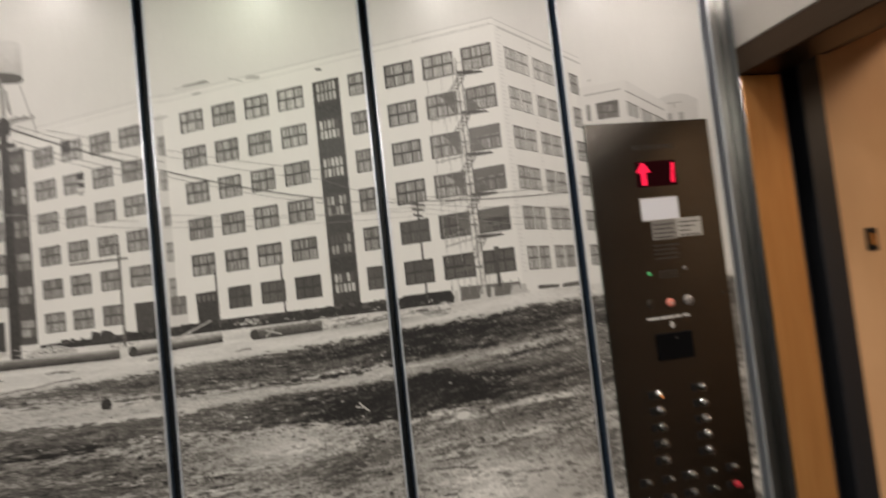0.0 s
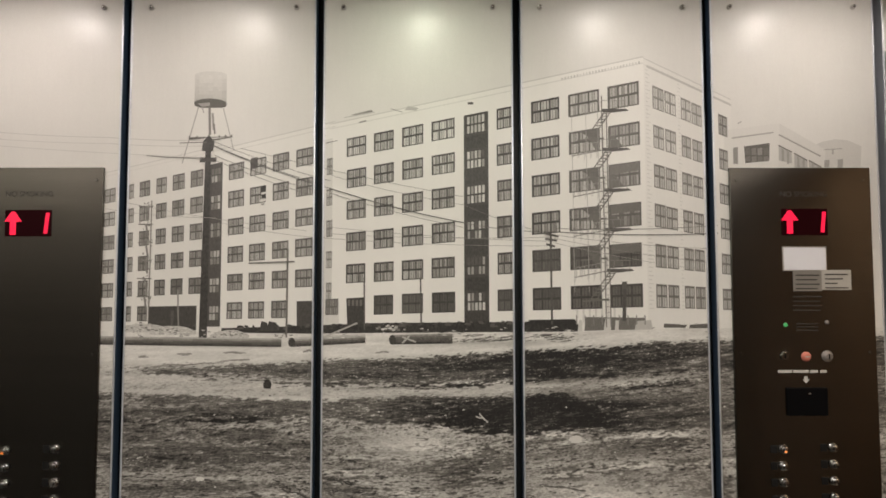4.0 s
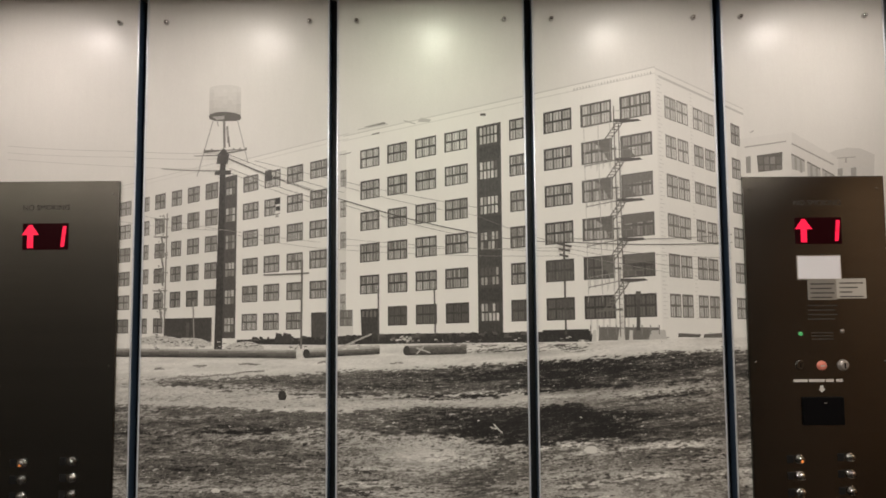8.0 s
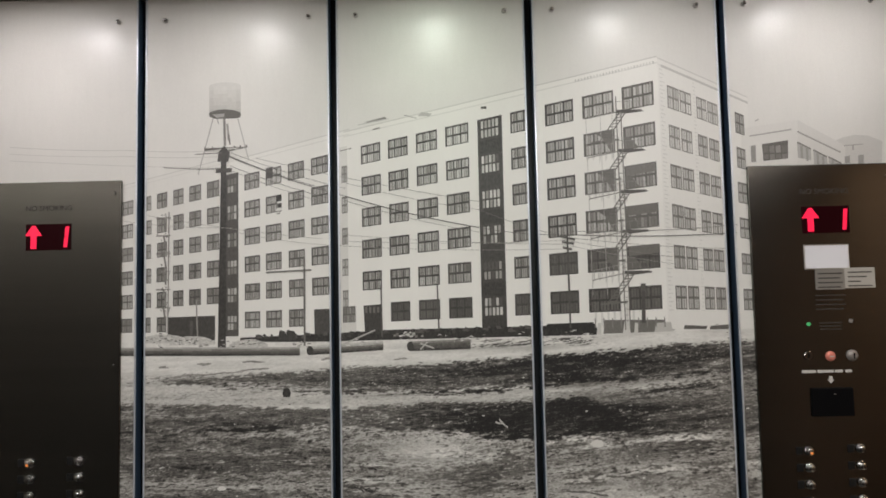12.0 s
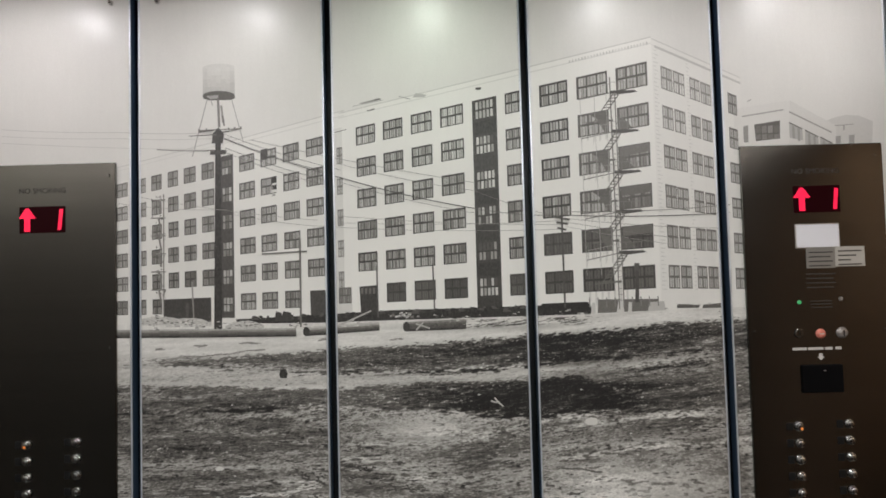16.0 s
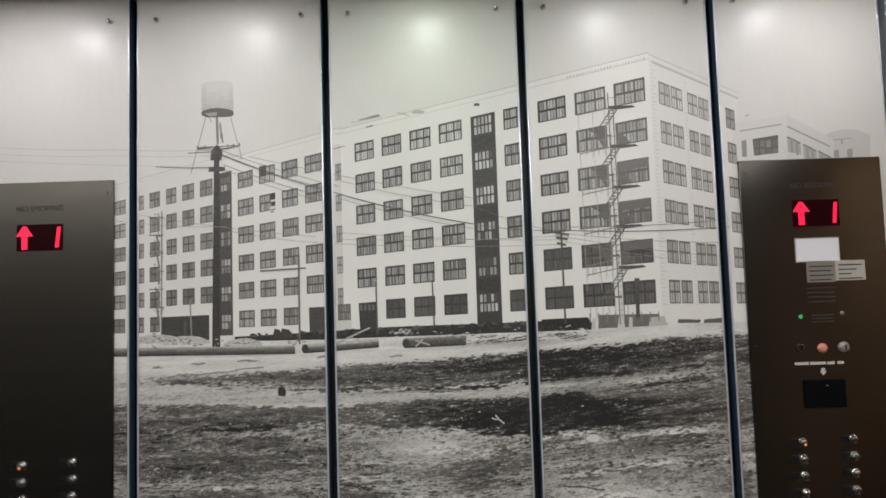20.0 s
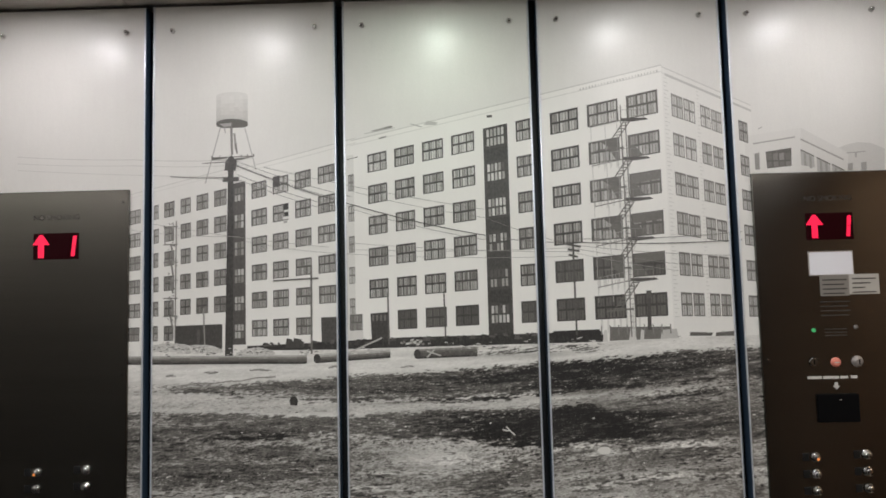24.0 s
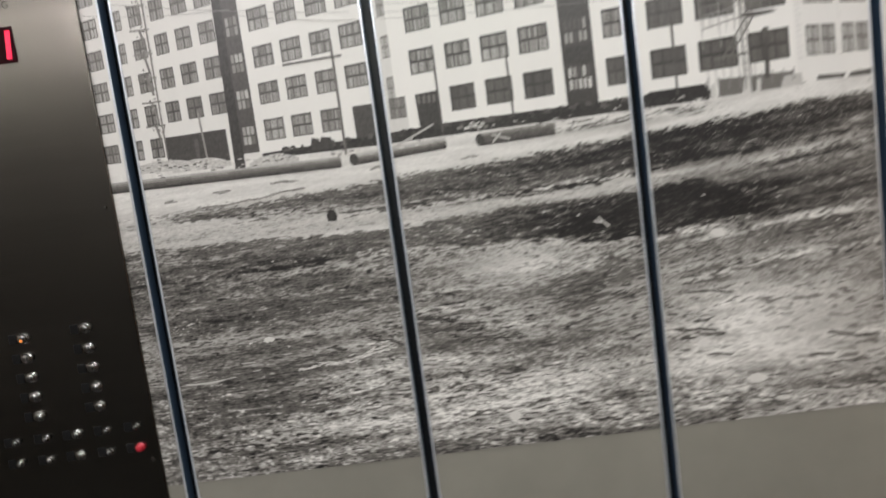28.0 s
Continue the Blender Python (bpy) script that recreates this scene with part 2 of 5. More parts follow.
def box(x0, x1, y0, y1, z0, z1, bevel=0.0, segments=2):
    bm = bmesh.new()
    bmesh.ops.create_cube(bm, size=1.0)
    for v in bm.verts:
        v.co = Vector(((x0 + x1) / 2 + v.co.x * (x1 - x0), (y0 + y1) / 2 + v.co.y * (y1 - y0), (z0 + z1) / 2 + v.co.z * (z1 - z0)))
    if bevel:
        bmesh.ops.bevel(bm, geom=bm.edges[:], offset=bevel, segments=segments, affect="EDGES", profile=0.5)
    return bm


def turned(profile, cx, cz, steps=24):
    """A body of revolution about the y axis through (cx, cz): profile of (radius, y)."""
    bm = bmesh.new()
    rings = []
    for r, y in profile:
        rings.append([bm.verts.new((cx + r * math.cos(2 * math.pi * k / steps), y, cz + r * math.sin(2 * math.pi * k / steps))) for k in range(steps)])
    for a, b in zip(rings, rings[1:]):
        for k in range(steps):
            bm.faces.new((a[k], a[(k + 1) % steps], b[(k + 1) % steps], b[k]))
    bm.faces.new(rings[0])
    bm.faces.new(rings[-1][::-1])
    bmesh.ops.recalc_face_normals(bm, faces=bm.faces[:])
    for f in bm.faces:
        f.smooth = len(f.verts) == 4
    return bm


def outline(points, y0, y1):
    """A flat shape of (x, z) points given a thickness between y0 (front) and y1."""
    bm = bmesh.new()
    front = [bm.verts.new((x, y0, z)) for x, z in points]
    back = [bm.verts.new((x, y1, z)) for x, z in points]
    bm.faces.new(front)
    bm.faces.new(back[::-1])
    n = len(points)
    for k in range(n):
        bm.faces.new((front[k], back[k], back[(k + 1) % n], front[(k + 1) % n]))
    bmesh.ops.recalc_face_normals(bm, faces=bm.faces[:])
    return bm


def thing(name, at, label, category, group=""):
    ob = new(name)
    ob.location = at
    ob.empty_display_size = 0.05
    return tagged(ob, label, category, group)


def settle(ob):
    """Keeps the parts of a thing where they were drawn, in the world, although its base is not at the origin."""
    for c in ob.children:
        c.matrix_parent_inverse = Matrix.Translation(-Vector(ob.location))


def structure(name, bm, mat, label):
    return tagged(part(name, bm, mat), label, "", "", "structure")


# ---------------------------------------------------------------- the car: floor, walls, ceiling
structure("floor", box(-WALL_X - 0.1, WALL_X + 0.1, BACK_Y - 0.1, 0.12, -0.12, 0.0), FLOOR_MAT, "dark speckled stone floor of the lift car")
structure("wall_north", box(-WALL_X - 0.1, WALL_X + 0.1, 0.040, 0.12, 0.0, CEIL), DARK, "black backing wall behind the picture panels")
structure("wall_south", box(-WALL_X - 0.1, WALL_X + 0.1, BACK_Y - 0.1, BACK_Y, 0.0, CEIL), BACK_MAT, "dark laminate wall of the lift car")
structure("wall_west", box(-WALL_X - 0.1, -WALL_X, BACK_Y, 0.04, 0.0, CEIL), STEEL, "brushed steel end wall with the shut rear door")

SEAMS = [-1.232, -0.773, -0.2655, 0.2515, 0.752, 1.204]     # middles of the black joints
JOINT = 0.0105                                          # half a joint
PANEL_TOP = CEIL - 0.005


def ceiling():
    bm = bmesh.new()
    edges = [-WALL_X - 0.1, -0.83, -0.285, 0.235, 0.72, WALL_X + 0.1]
    for a, b in zip(edges, edges[1:]):
        piece = box(a + 0.0015, b - 0.0015, BACK_Y - 0.1, 0.04, CEIL, CEIL + 0.04, 0.001, 1)
        me = bpy.data.meshes.new("piece")
        piece.to_mesh(me)
        piece.free()
        bm.from_mesh(me)
        bpy.data.meshes.remove(me)
    structure("ceiling", bm, CEIL_STEEL, "brushed steel ceiling in wide strips with fine joints")


ceiling()


def downlight(x, y):
    t = thing("downlight", (x, y, CEIL), "lit round downlight with a chrome ring; the far row is added", "light", "downlights in the ceiling")
    ring = bmesh.new()
    prof = [(0.040, 0.0), (0.046, -0.003), (0.053, -0.004), (0.057, 0.0)]
    rings = [[ring.verts.new((r * math.cos(2 * math.pi * k / 32), r * math.sin(2 * math.pi * k / 32), z)) for k in range(32)] for r, z in prof]
    for a, b in zip(rings, rings[1:]):
        for k in range(32):
            ring.faces.new((a[k], a[(k + 1) % 32], b[(k + 1) % 32], b[k]))
    part("ring", ring, CHROME, t)
    lens = bmesh.new()
    bmesh.ops.create_circle(lens, cap_ends=True, segments=32, radius=0.041)
    for v in lens.verts:
        v.co.z = -0.0015
    part("lens", lens, LENS, t, "glowing frosted lens")
    return t


first_light = downlight(DOWNLIGHT_X[0], DOWNLIGHT_ROWS[0])
# Copies in the far row are unseen additions that go with the fill lamps.
for row_y in DOWNLIGHT_ROWS:
    for lx in DOWNLIGHT_X:
        if (lx, row_y) != (DOWNLIGHT_X[0], DOWNLIGHT_ROWS[0]):
            copy_thing(first_light, pose(lx, row_y, CEIL))

# ---------------------------------------------------------------- the photograph on the panels
DRAWN = []          # (layer, points, tone, roughness of the ground texture)


def draw(points, tone, layer, dirt=0.0):
    DRAWN.append((layer, points, tone, dirt))


def lerp(a, b, t):
    return a + (b - a) * t


def line_z(a, b, x):
    """Height at x of the straight line through a and b."""
    return lerp(a[1], b[1], (x - a[0]) / (b[0] - a[0]))


def stroke(a, b, width, tone, layer):
    """A thin line from a to b."""
    dx, dz = b[0] - a[0], b[1] - a[1]
    n = math.hypot(dx, dz) or 1e-6
    ox, oz = -dz / n * width / 2, dx / n * width / 2
    draw([(a[0] - ox, a[1] - oz), (b[0] - ox, b[1] - oz), (b[0] + ox, b[1] + oz), (a[0] + ox, a[1] + oz)], tone, layer)


def wire(a, b, sag, width, tone, layer, pieces=10):
    pts = [(lerp(a[0], b[0], k / pieces), lerp(a[1], b[1], k / pieces) - sag * 4 * (k / pieces) * (1 - k / pieces)) for k in range(pieces + 1)]
    for p, q in zip(pts, pts[1:]):
        stroke(p, q, width, tone, layer)


def slanted(x0, x1, top, bottom, v0, v1):
    """The quad between x0 and x1 from share v0 to v1 of the way from the top line to the bottom line."""
    def p(x, v):
        return x, lerp(line_z(*top, x), line_z(*bottom, x), v)
    return [p(x0, v1), p(x1, v1), p(x1, v0), p(x0, v0)]


rng = random.Random(4)


def printed_window(x0, x1, top, bottom, v0, v1, frame_tone, pane_tone, cols=3, rows=2, layer=3, spread=0.08):
    """One window of the photograph: dark frame, and a light of glass in each opening of its bars."""
    x0, x1 = x0 + rng.uniform(-0.0006, 0.0006), x1 + rng.uniform(-0.0006, 0.0006)
    v0, v1 = v0 + rng.uniform(-0.0012, 0.0012), v1 + rng.uniform(-0.0012, 0.0012)
    draw(slanted(x0, x1, top, bottom, v0, v1), frame_tone + rng.uniform(0.0, 0.05), layer)
    pane_tone += rng.uniform(-0.05, 0.05)
    w, h = x1 - x0, v1 - v0
    bar = 0.17 / cols
    for c in range(cols):
        for r in range(rows):
            a, b = x0 + w * (c + bar) / cols, x0 + w * (c + 1 - bar) / cols
            if c == 0:
                a = x0 + w * 0.07
            if c == cols - 1:
                b = x1 - w * 0.05
            p, q = v0 + h * (r + 0.10) / rows, v0 + h * (r + 0.90) / rows
            if r == 0:
                p = v0 + h * 0.09
            n = 3 if w > 0.03 else 2
            for k in range(n):
                a2, b2 = lerp(a, b, (k + rng.uniform(0.03, 0.14)) / n), lerp(a, b, (k + rng.uniform(0.86, 0.98)) / n)
                draw(slanted(a2, b2, top, bottom, p, q), max(0.08, pane_tone + 0.10 + rng.uniform(-spread, spread) * 0.9 + (0.03 if r else 0.0)), layer + 1)


ROWS, HIGH = 6, 0.105
PITCH = (1 - HIGH) / (ROWS - 1)

# far left wing
far_top, far_bottom = ((-0.819, 1.829), (-0.569, 1.882)), ((-0.818, 1.489), (-0.571, 1.490))
far_cols = [-0.821, -0.793, -0.767, -0.745, -0.730, -0.704, -0.687, -0.660, -0.645, -0.614, -0.599, -0.566]
left_top, left_bottom = ((-0.500, 1.894), (-0.282, 1.942)), ((-0.494, 1.494), (-0.343, 1.496))
left_cols = [-0.500, -0.460, -0.444, -0.403, -0.385, -0.343, -0.325, -0.280]
main_top, main_bottom = ((-0.196, 1.961), (0.571, 2.114)), ((-0.123, 1.504), (0.575, 1.522))
main_cols = [-0.193, -0.143, -0.122, -0.071, -0.049, 0.006, 0.028, 0.088, 0.198, 0.250, 0.288, 0.362, 0.386, 0.467, 0.489, 0.572]
stair_x = (0.112, 0.176)
side_top, side_bottom = ((0.599, 2.107), (0.727, 2.050)), ((0.612, 1.521), (0.737, 1.517))
side_cols = [0.607, 0.667, 0.681, 0.734, 0.778, 0.801]
CORNER = 0.585
ROOF_END = 0.813


def facade(x0, x1, top, bottom, v0, v1, tone, layer=1):
    draw(slanted(x0, x1, top, bottom, v0, v1), tone, layer)


def photo_buildings():
    # walls
    facade(-1.24, -0.517, far_top, far_bottom, -0.13, 1.06, 0.905)
    facade(-0.539, -0.224, left_top, left_bottom, -0.115, 1.05, 0.935)
    facade(-0.238, CORNER, main_top, main_bottom, -0.105, 1.055, 0.945)
    facade(CORNER, ROOF_END, side_top, side_bottom, -0.105, 1.085, 0.915)
    # roof edges: a fine grey line along the parapet
    for x0, x1, top, bottom, v in ((-1.24, -0.517, far_top, far_bottom, -0.13), (-0.517, -0.224, left_top, left_bottom, -0.115),
                                   (-0.238, CORNER, main_top, main_bottom, -0.105), (CORNER, ROOF_END, side_top, side_bottom, -0.105)):
        draw(slanted(x0, x1, top, bottom, v - 0.003, v + 0.003), 0.81, 2)
        draw(slanted(x0, x1, top, bottom, v + 0.025, v + 0.031), 0.865, 2)
    # dentils under the cornice by the corner
    for k in range(26):
        x = lerp(0.369, 0.580, k / 26)
        draw(slanted(x, x + 0.0035, main_top, main_bottom, -0.088, -0.076), rng.uniform(0.72, 0.84), 2)
    draw(slanted(CORNER + 0.008, ROOF_END, side_top, side_bottom, -0.082, -0.070), 0.77, 2)
    # windows
    for c in range(0, len(far_cols), 2):
        for r in range(ROWS):
            if r == 5 and c >= 6:
                continue
            v = r * PITCH
            dull = 0.34 + 0.10 * (c < 4) - 0.03 * r
            printed_window(far_cols[c], far_cols[c + 1], far_top, far_bottom, v, v + HIGH * 1.03, dull, dull + 0.13, 2, 2, 3, 0.06)
    for c in range(0, len(left_cols), 2):
        for r in range(ROWS):
            if r == 5 and c == 6:
                continue
            v = r * PITCH
            printed_window(left_cols[c], left_cols[c + 1], left_top, left_bottom, v, v + HIGH, 0.24, 0.56 - 0.02 * r, 3, 2, 3, 0.12)
    # broken lights in the left wing
    x0, x1 = left_cols[2], left_cols[3]
    for e0, e1, v0, v1, tone in ((0.70, 1.0, 0.0, 0.040, 0.14), (0.72, 1.04, 0.042, 0.054, 0.86), (0.74, 1.0, 0.056, 0.080, 0.15), (0.66, 1.02, 0.084, 0.100, 0.88), (0.70, 0.92, 0.110, 0.122, 0.60)):
        draw(slanted(lerp(x0, x1, e0), lerp(x0, x1, e1), left_top, left_bottom, PITCH + v0, PITCH + v1), tone, 5)
    draw(slanted(lerp(x0, x1, 0.02), lerp(x0, x1, 0.46), left_top, left_bottom, -0.008, 0.062), 0.22, 5)
    for c in range(0, len(main_cols), 2):
        for r in range(ROWS):
            v = r * PITCH
            if r == 5 and c == 0:
                continue
            dark = r == 5 or (r == 4 and c >= 10)
            faint = 0.12 if c >= 12 and r < 4 else 0.0
            glass = 0.20 if dark else 0.60 - 0.035 * r - (0.05 if c >= 8 else 0)
            if c == 14 and r in (2, 3):
                glass, faint = 0.42, 0.14
            printed_window(main_cols[c], main_cols[c + 1], main_top, main_bottom, v, v + HIGH, 0.17 + faint, glass, 3, 2, 3, 0.03 if dark else 0.13)
    for c in range(0, len(side_cols), 2):
        for r in range(ROWS):
            v = r * PITCH
            x0, x1 = side_cols[c], side_cols[c + 1]
            m = (x0 + x1) / 2
            if c == 4:
                printed_window(x0, x1, side_top, side_bottom, v, v + HIGH, 0.40, 0.55, 2, 2, 3, 0.05)
                continue
            fade = 0.50 - 0.025 * r
            printed_window(x0, m - 0.0012, side_top, side_bottom, v, v + HIGH, fade, fade + 0.17, 2, 2, 3, 0.05)
            printed_window(m + 0.0012, x1, side_top, side_bottom, v, v + HIGH, fade, fade + 0.17, 2, 2, 3, 0.05)
    # quoins: short grey joints beside the corner and the piers
    for x, w in ((CORNER + 0.004, 0.012), (0.673, 0.008), (0.753, 0.008)):
        for k in range(60):
            v = -0.06 + k * 0.018
            draw(slanted(x, x + w * (1.0 if k % 2 else 0.6), side_top, side_bottom, v, v + 0.004), 0.82, 2)
    # narrow return between the wings, with its slits of windows
    draw(slanted(-0.259, -0.230, main_top, main_bottom, -0.02, 1.055), 0.87, 2)
    for r in range(ROWS - 1):
        v = r * PITCH + 0.095
        printed_window(-0.245, -0.230, main_top, main_bottom, v, v + 0.095, 0.42, 0.58, 2, 2)
    # dark stair bay with pale lights
    draw(slanted(stair_x[0], stair_x[1], main_top, main_bottom, 0.0, 1.03), 0.20, 3)
    for r in range(ROWS):
        v = r * PITCH
        w = stair_x[1] - stair_x[0]
        for k in range(5):
            a = stair_x[0] + w * (0.14 + 0.15 * k)
            for j in range(2):
                t = rng.choice((0.26, 0.58, 0.76, 0.84)) if r else rng.uniform(0.6, 0.82)
                draw(slanted(a, a + w * 0.10, main_top, main_bottom, v + 0.012 + j * 0.047, v + 0.05 + j * 0.047), t, 4)
        draw(slanted(stair_x[0], stair_x[1], main_top, main_bottom, v + 0.112, v + PITCH), 0.17 + 0.02 * (r % 2), 4)
    # second dark stair bay, behind the tall pole
    bay = (-0.552, -0.516)
    draw(slanted(bay[0], bay[1], far_top, far_bottom, -0.02, 1.04), 0.25, 5)
    for r in range(ROWS):
        v = r * PITCH + 0.005
        for k in range(3):
            a = lerp(bay[0], bay[1], 0.22 + 0.23 * k)
            for j in range(2):
                draw(slanted(a, a + 0.0065, far_top, far_bottom, v + 0.01 + 0.048 * j, v + 0.05 + 0.048 * j), rng.uniform(0.40, 0.74), 6)
    # loading doors and the dark openings along the ground
    draw([(-0.701, 1.526), (-0.577, 1.528), (-0.577, 1.467), (-0.701, 1.471)], 0.20, 5)
    draw([(-0.643, 1.516), (-0.635, 1.515), (-0.636, 1.475), (-0.643, 1.475)], 0.28, 6)
    draw([(-0.320, 1.539), (-0.275, 1.540), (-0.277, 1.473), (-0.319, 1.474)], 0.22, 5)
    draw([(-0.192, 1.546), (-0.144, 1.549), (-0.143, 1.471), (-0.189, 1.473)], 0.18, 5)
    for k in range(4):
        x = lerp(-0.188, -0.147, k / 4)
        draw([(x, 1.527), (x + 0.006, 1.527), (x + 0.006, 1.542), (x, 1.542)], 0.42, 6)
    draw([(-0.246, 1.544), (-0.211, 1.546), (-0.211, 1.478), (-0.246, 1.477)], 0.84, 5)
    printed_window(-0.245, -0.213, main_top, main_bottom, 0.905, 0.995, 0.34, 0.46, 3, 2, 6, 0.10)
    # dark plinth and bank of earth along the foot of the walls
    plinth = [(-0.512, 1.470), (-0.323, 1.475), (-0.112, 1.483), (0.105, 1.484), (0.243, 1.485), (0.395, 1.488), (0.397, 1.459), (0.242, 1.459), (-0.012, 1.454), (-0.302, 1.453), (-0.512, 1.457)]
    for k in range(5):
        draw([plinth[k], plinth[k + 1], plinth[9 - k], plinth[10 - k]], 0.15, 6, 0.08)
    draw([(0.424, 1.497), (0.576, 1.495), (0.582, 1.465), (0.420, 1.462)], 0.42, 5, 0.25)
    draw([(0.626, 1.480), (0.684, 1.477), (0.680, 1.469), (0.624, 1.470)], 0.32, 5)
    draw([(0.692, 1.477), (0.756, 1.481), (0.755, 1.468), (0.689, 1.467)], 0.34, 5)
    # dark bank and pale posts beside the corner bays
    draw([(0.277, 1.490), (0.395, 1.492), (0.405, 1.477), (0.402, 1.457), (0.275, 1.455)], 0.13, 6, 0.05)
    draw([(0.402, 1.457), (0.415, 1.458), (0.414, 1.490), (0.407, 1.489)], 0.80, 6)
    draw([(0.469, 1.459), (0.489, 1.460), (0.488, 1.496), (0.475, 1.495)], 0.82, 6)
    draw([(0.498, 1.461), (0.508, 1.461), (0.509, 1.488), (0.501, 1.489)], 0.80, 6)
    draw([(0.549, 1.461), (0.596, 1.464), (0.592, 1.489), (0.554, 1.487)], 0.74, 6)
    draw([(0.368, 1.464), (0.385, 1.465), (0.384, 1.459), (0.369, 1.458)], 0.84, 6)
    # jagged top of the bank
    for k in range(110):
        x = lerp(-0.475, 0.243, rng.random())
        z = line_z((-0.476, 1.473), (0.243, 1.484), x) + rng.uniform(-0.003, 0.004)
        h, w = rng.uniform(0.003, 0.009), rng.uniform(0.003, 0.012)
        draw([(x - w, z - h), (x + w, z - h), (x + w * rng.uniform(0.3, 0.9), z), (x - w * rng.uniform(0.2, 0.9), z + 0.002)], rng.choice((0.13, 0.17, 0.21, 0.30)), 6)
    # pale blocks tipped on the bank
    for k in range(30):
        x, z = rng.gauss(-0.081, 0.018), rng.gauss(1.469, 0.0035)
        w, h = rng.uniform(0.0018, 0.0050), rng.uniform(0.0012, 0.0032)
        draw([(x - w, z - h), (x + w, z - h * 0.8), (x + w * 0.9, z + h), (x - w * 0.8, z + h * 0.9)], rng.choice((0.86, 0.74, 0.58, 0.46)), 6)
    # machine on the bank
    for cx, w in ((-0.403, 0.012), (-0.382, 0.016)):
        z = 1.462
        draw([(cx - w, z), (cx + w, z), (cx + w * 0.7, z + 0.022), (cx - w * 0.5, z + 0.026)], 0.20, 7)
    # small things on the roof
    draw([(-0.184, 2.025), (-0.131, 2.038), (-0.125, 2.033), (-0.173, 2.023)], 0.60, 2)
    draw([(-0.150, 2.032), (-0.128, 2.037), (-0.125, 2.034), (-0.146, 2.030)], 0.48, 3)
    stroke((-0.200, 2.018), (-0.120, 2.032), 0.0022, 0.74, 3)
    draw([(-0.163, 2.006), (-0.143, 2.011), (-0.143, 2.007), (-0.161, 2.003)], 0.50, 2)
    stroke((-0.079, 2.041), (-0.048, 2.032), 0.0022, 0.62, 2)
    draw([(-0.043, 2.037), (-0.034, 2.048), (-0.006, 2.043), (-0.012, 2.036)], 0.74, 2)
    draw([(0.122, 2.058), (0.137, 2.059), (0.137, 2.052), (0.123, 2.052)], 0.28, 2)
    stroke((-0.248, 1.950), (-0.218, 1.957), 0.002, 0.45, 2)
    # the farther building behind the corner
    draw([(0.794, 1.983), (0.939, 2.001), (0.930, 1.858), (0.787, 1.863)], 0.885, 1)
    draw([(0.939, 2.001), (1.056, 1.931), (1.051, 1.854), (0.930, 1.858)], 0.860, 1)
    stroke((0.813, 1.962), (0.922, 1.977), 0.0036, 0.66, 2)
    stroke((0.936, 1.971), (1.043, 1.914), 0.0042, 0.62, 2)
    stroke((0.829, 2.001), (0.839, 2.006), 0.0026, 0.66, 2)
    w = [(0.844, 1.940), (0.911, 1.949), (0.909, 1.902), (0.846, 1.896)]
    draw(w, 0.36, 3)
    for k in range(4):
        x0 = lerp(w[0][0], w[1][0], 0.05 + 0.235 * k)
        draw([(x0, w[3][1] + 0.004), (x0 + 0.0125, w[3][1] + 0.005), (x0 + 0.0125, w[3][1] + 0.018), (x0, w[3][1] + 0.017)], 0.46 + 0.04 * (k % 2), 4)
        draw([(x0, w[3][1] + 0.021), (x0 + 0.0125, w[3][1] + 0.022), (x0 + 0.0125, w[0][1] - 0.003), (x0, w[0][1] - 0.005)], 0.44 + 0.05 * (k % 3), 4)
    draw([(0.815, 1.936), (0.828, 1.939), (0.827, 1.894), (0.815, 1.894)], 0.56, 3)
    for a, b in (((0.934, 1.943), (0.968, 1.925)), ((0.974, 1.922), (1.008, 1.903)), ((1.012, 1.903), (1.044, 1.885))):
        draw([(a[0], a[1] - 0.040), (b[0], b[1] - 0.030), b, a], 0.70, 2)
        stroke(a, b, 0.0036, 0.46, 4)
        for e in (0.22, 0.62):
            x, z = lerp(a[0], b[0], e), lerp(a[1], b[1], e)
            draw([(x, z - 0.038), (x + 0.006, z - 0.038), (x + 0.006, z - 0.006), (x, z - 0.004)], 0.60, 3)
    draw([(1.022, 1.941), (1.049, 1.952), (1.082, 1.959), (1.116, 1.956), (1.151, 1.940), (1.144, 1.851), (1.016, 1.855)], 0.825, 0)
    draw([(1.053, 1.903), (1.066, 1.905), (1.065, 1.885), (1.052, 1.885)], 0.60, 3)
    draw([(1.087, 1.905), (1.102, 1.907), (1.100, 1.883), (1.087, 1.884)], 0.62, 3)
    stroke((1.052, 1.931), (1.101, 1.934), 0.0026, 0.66, 3)
    stroke((1.076, 1.932), (1.075, 1.919), 0.0045, 0.64, 3)


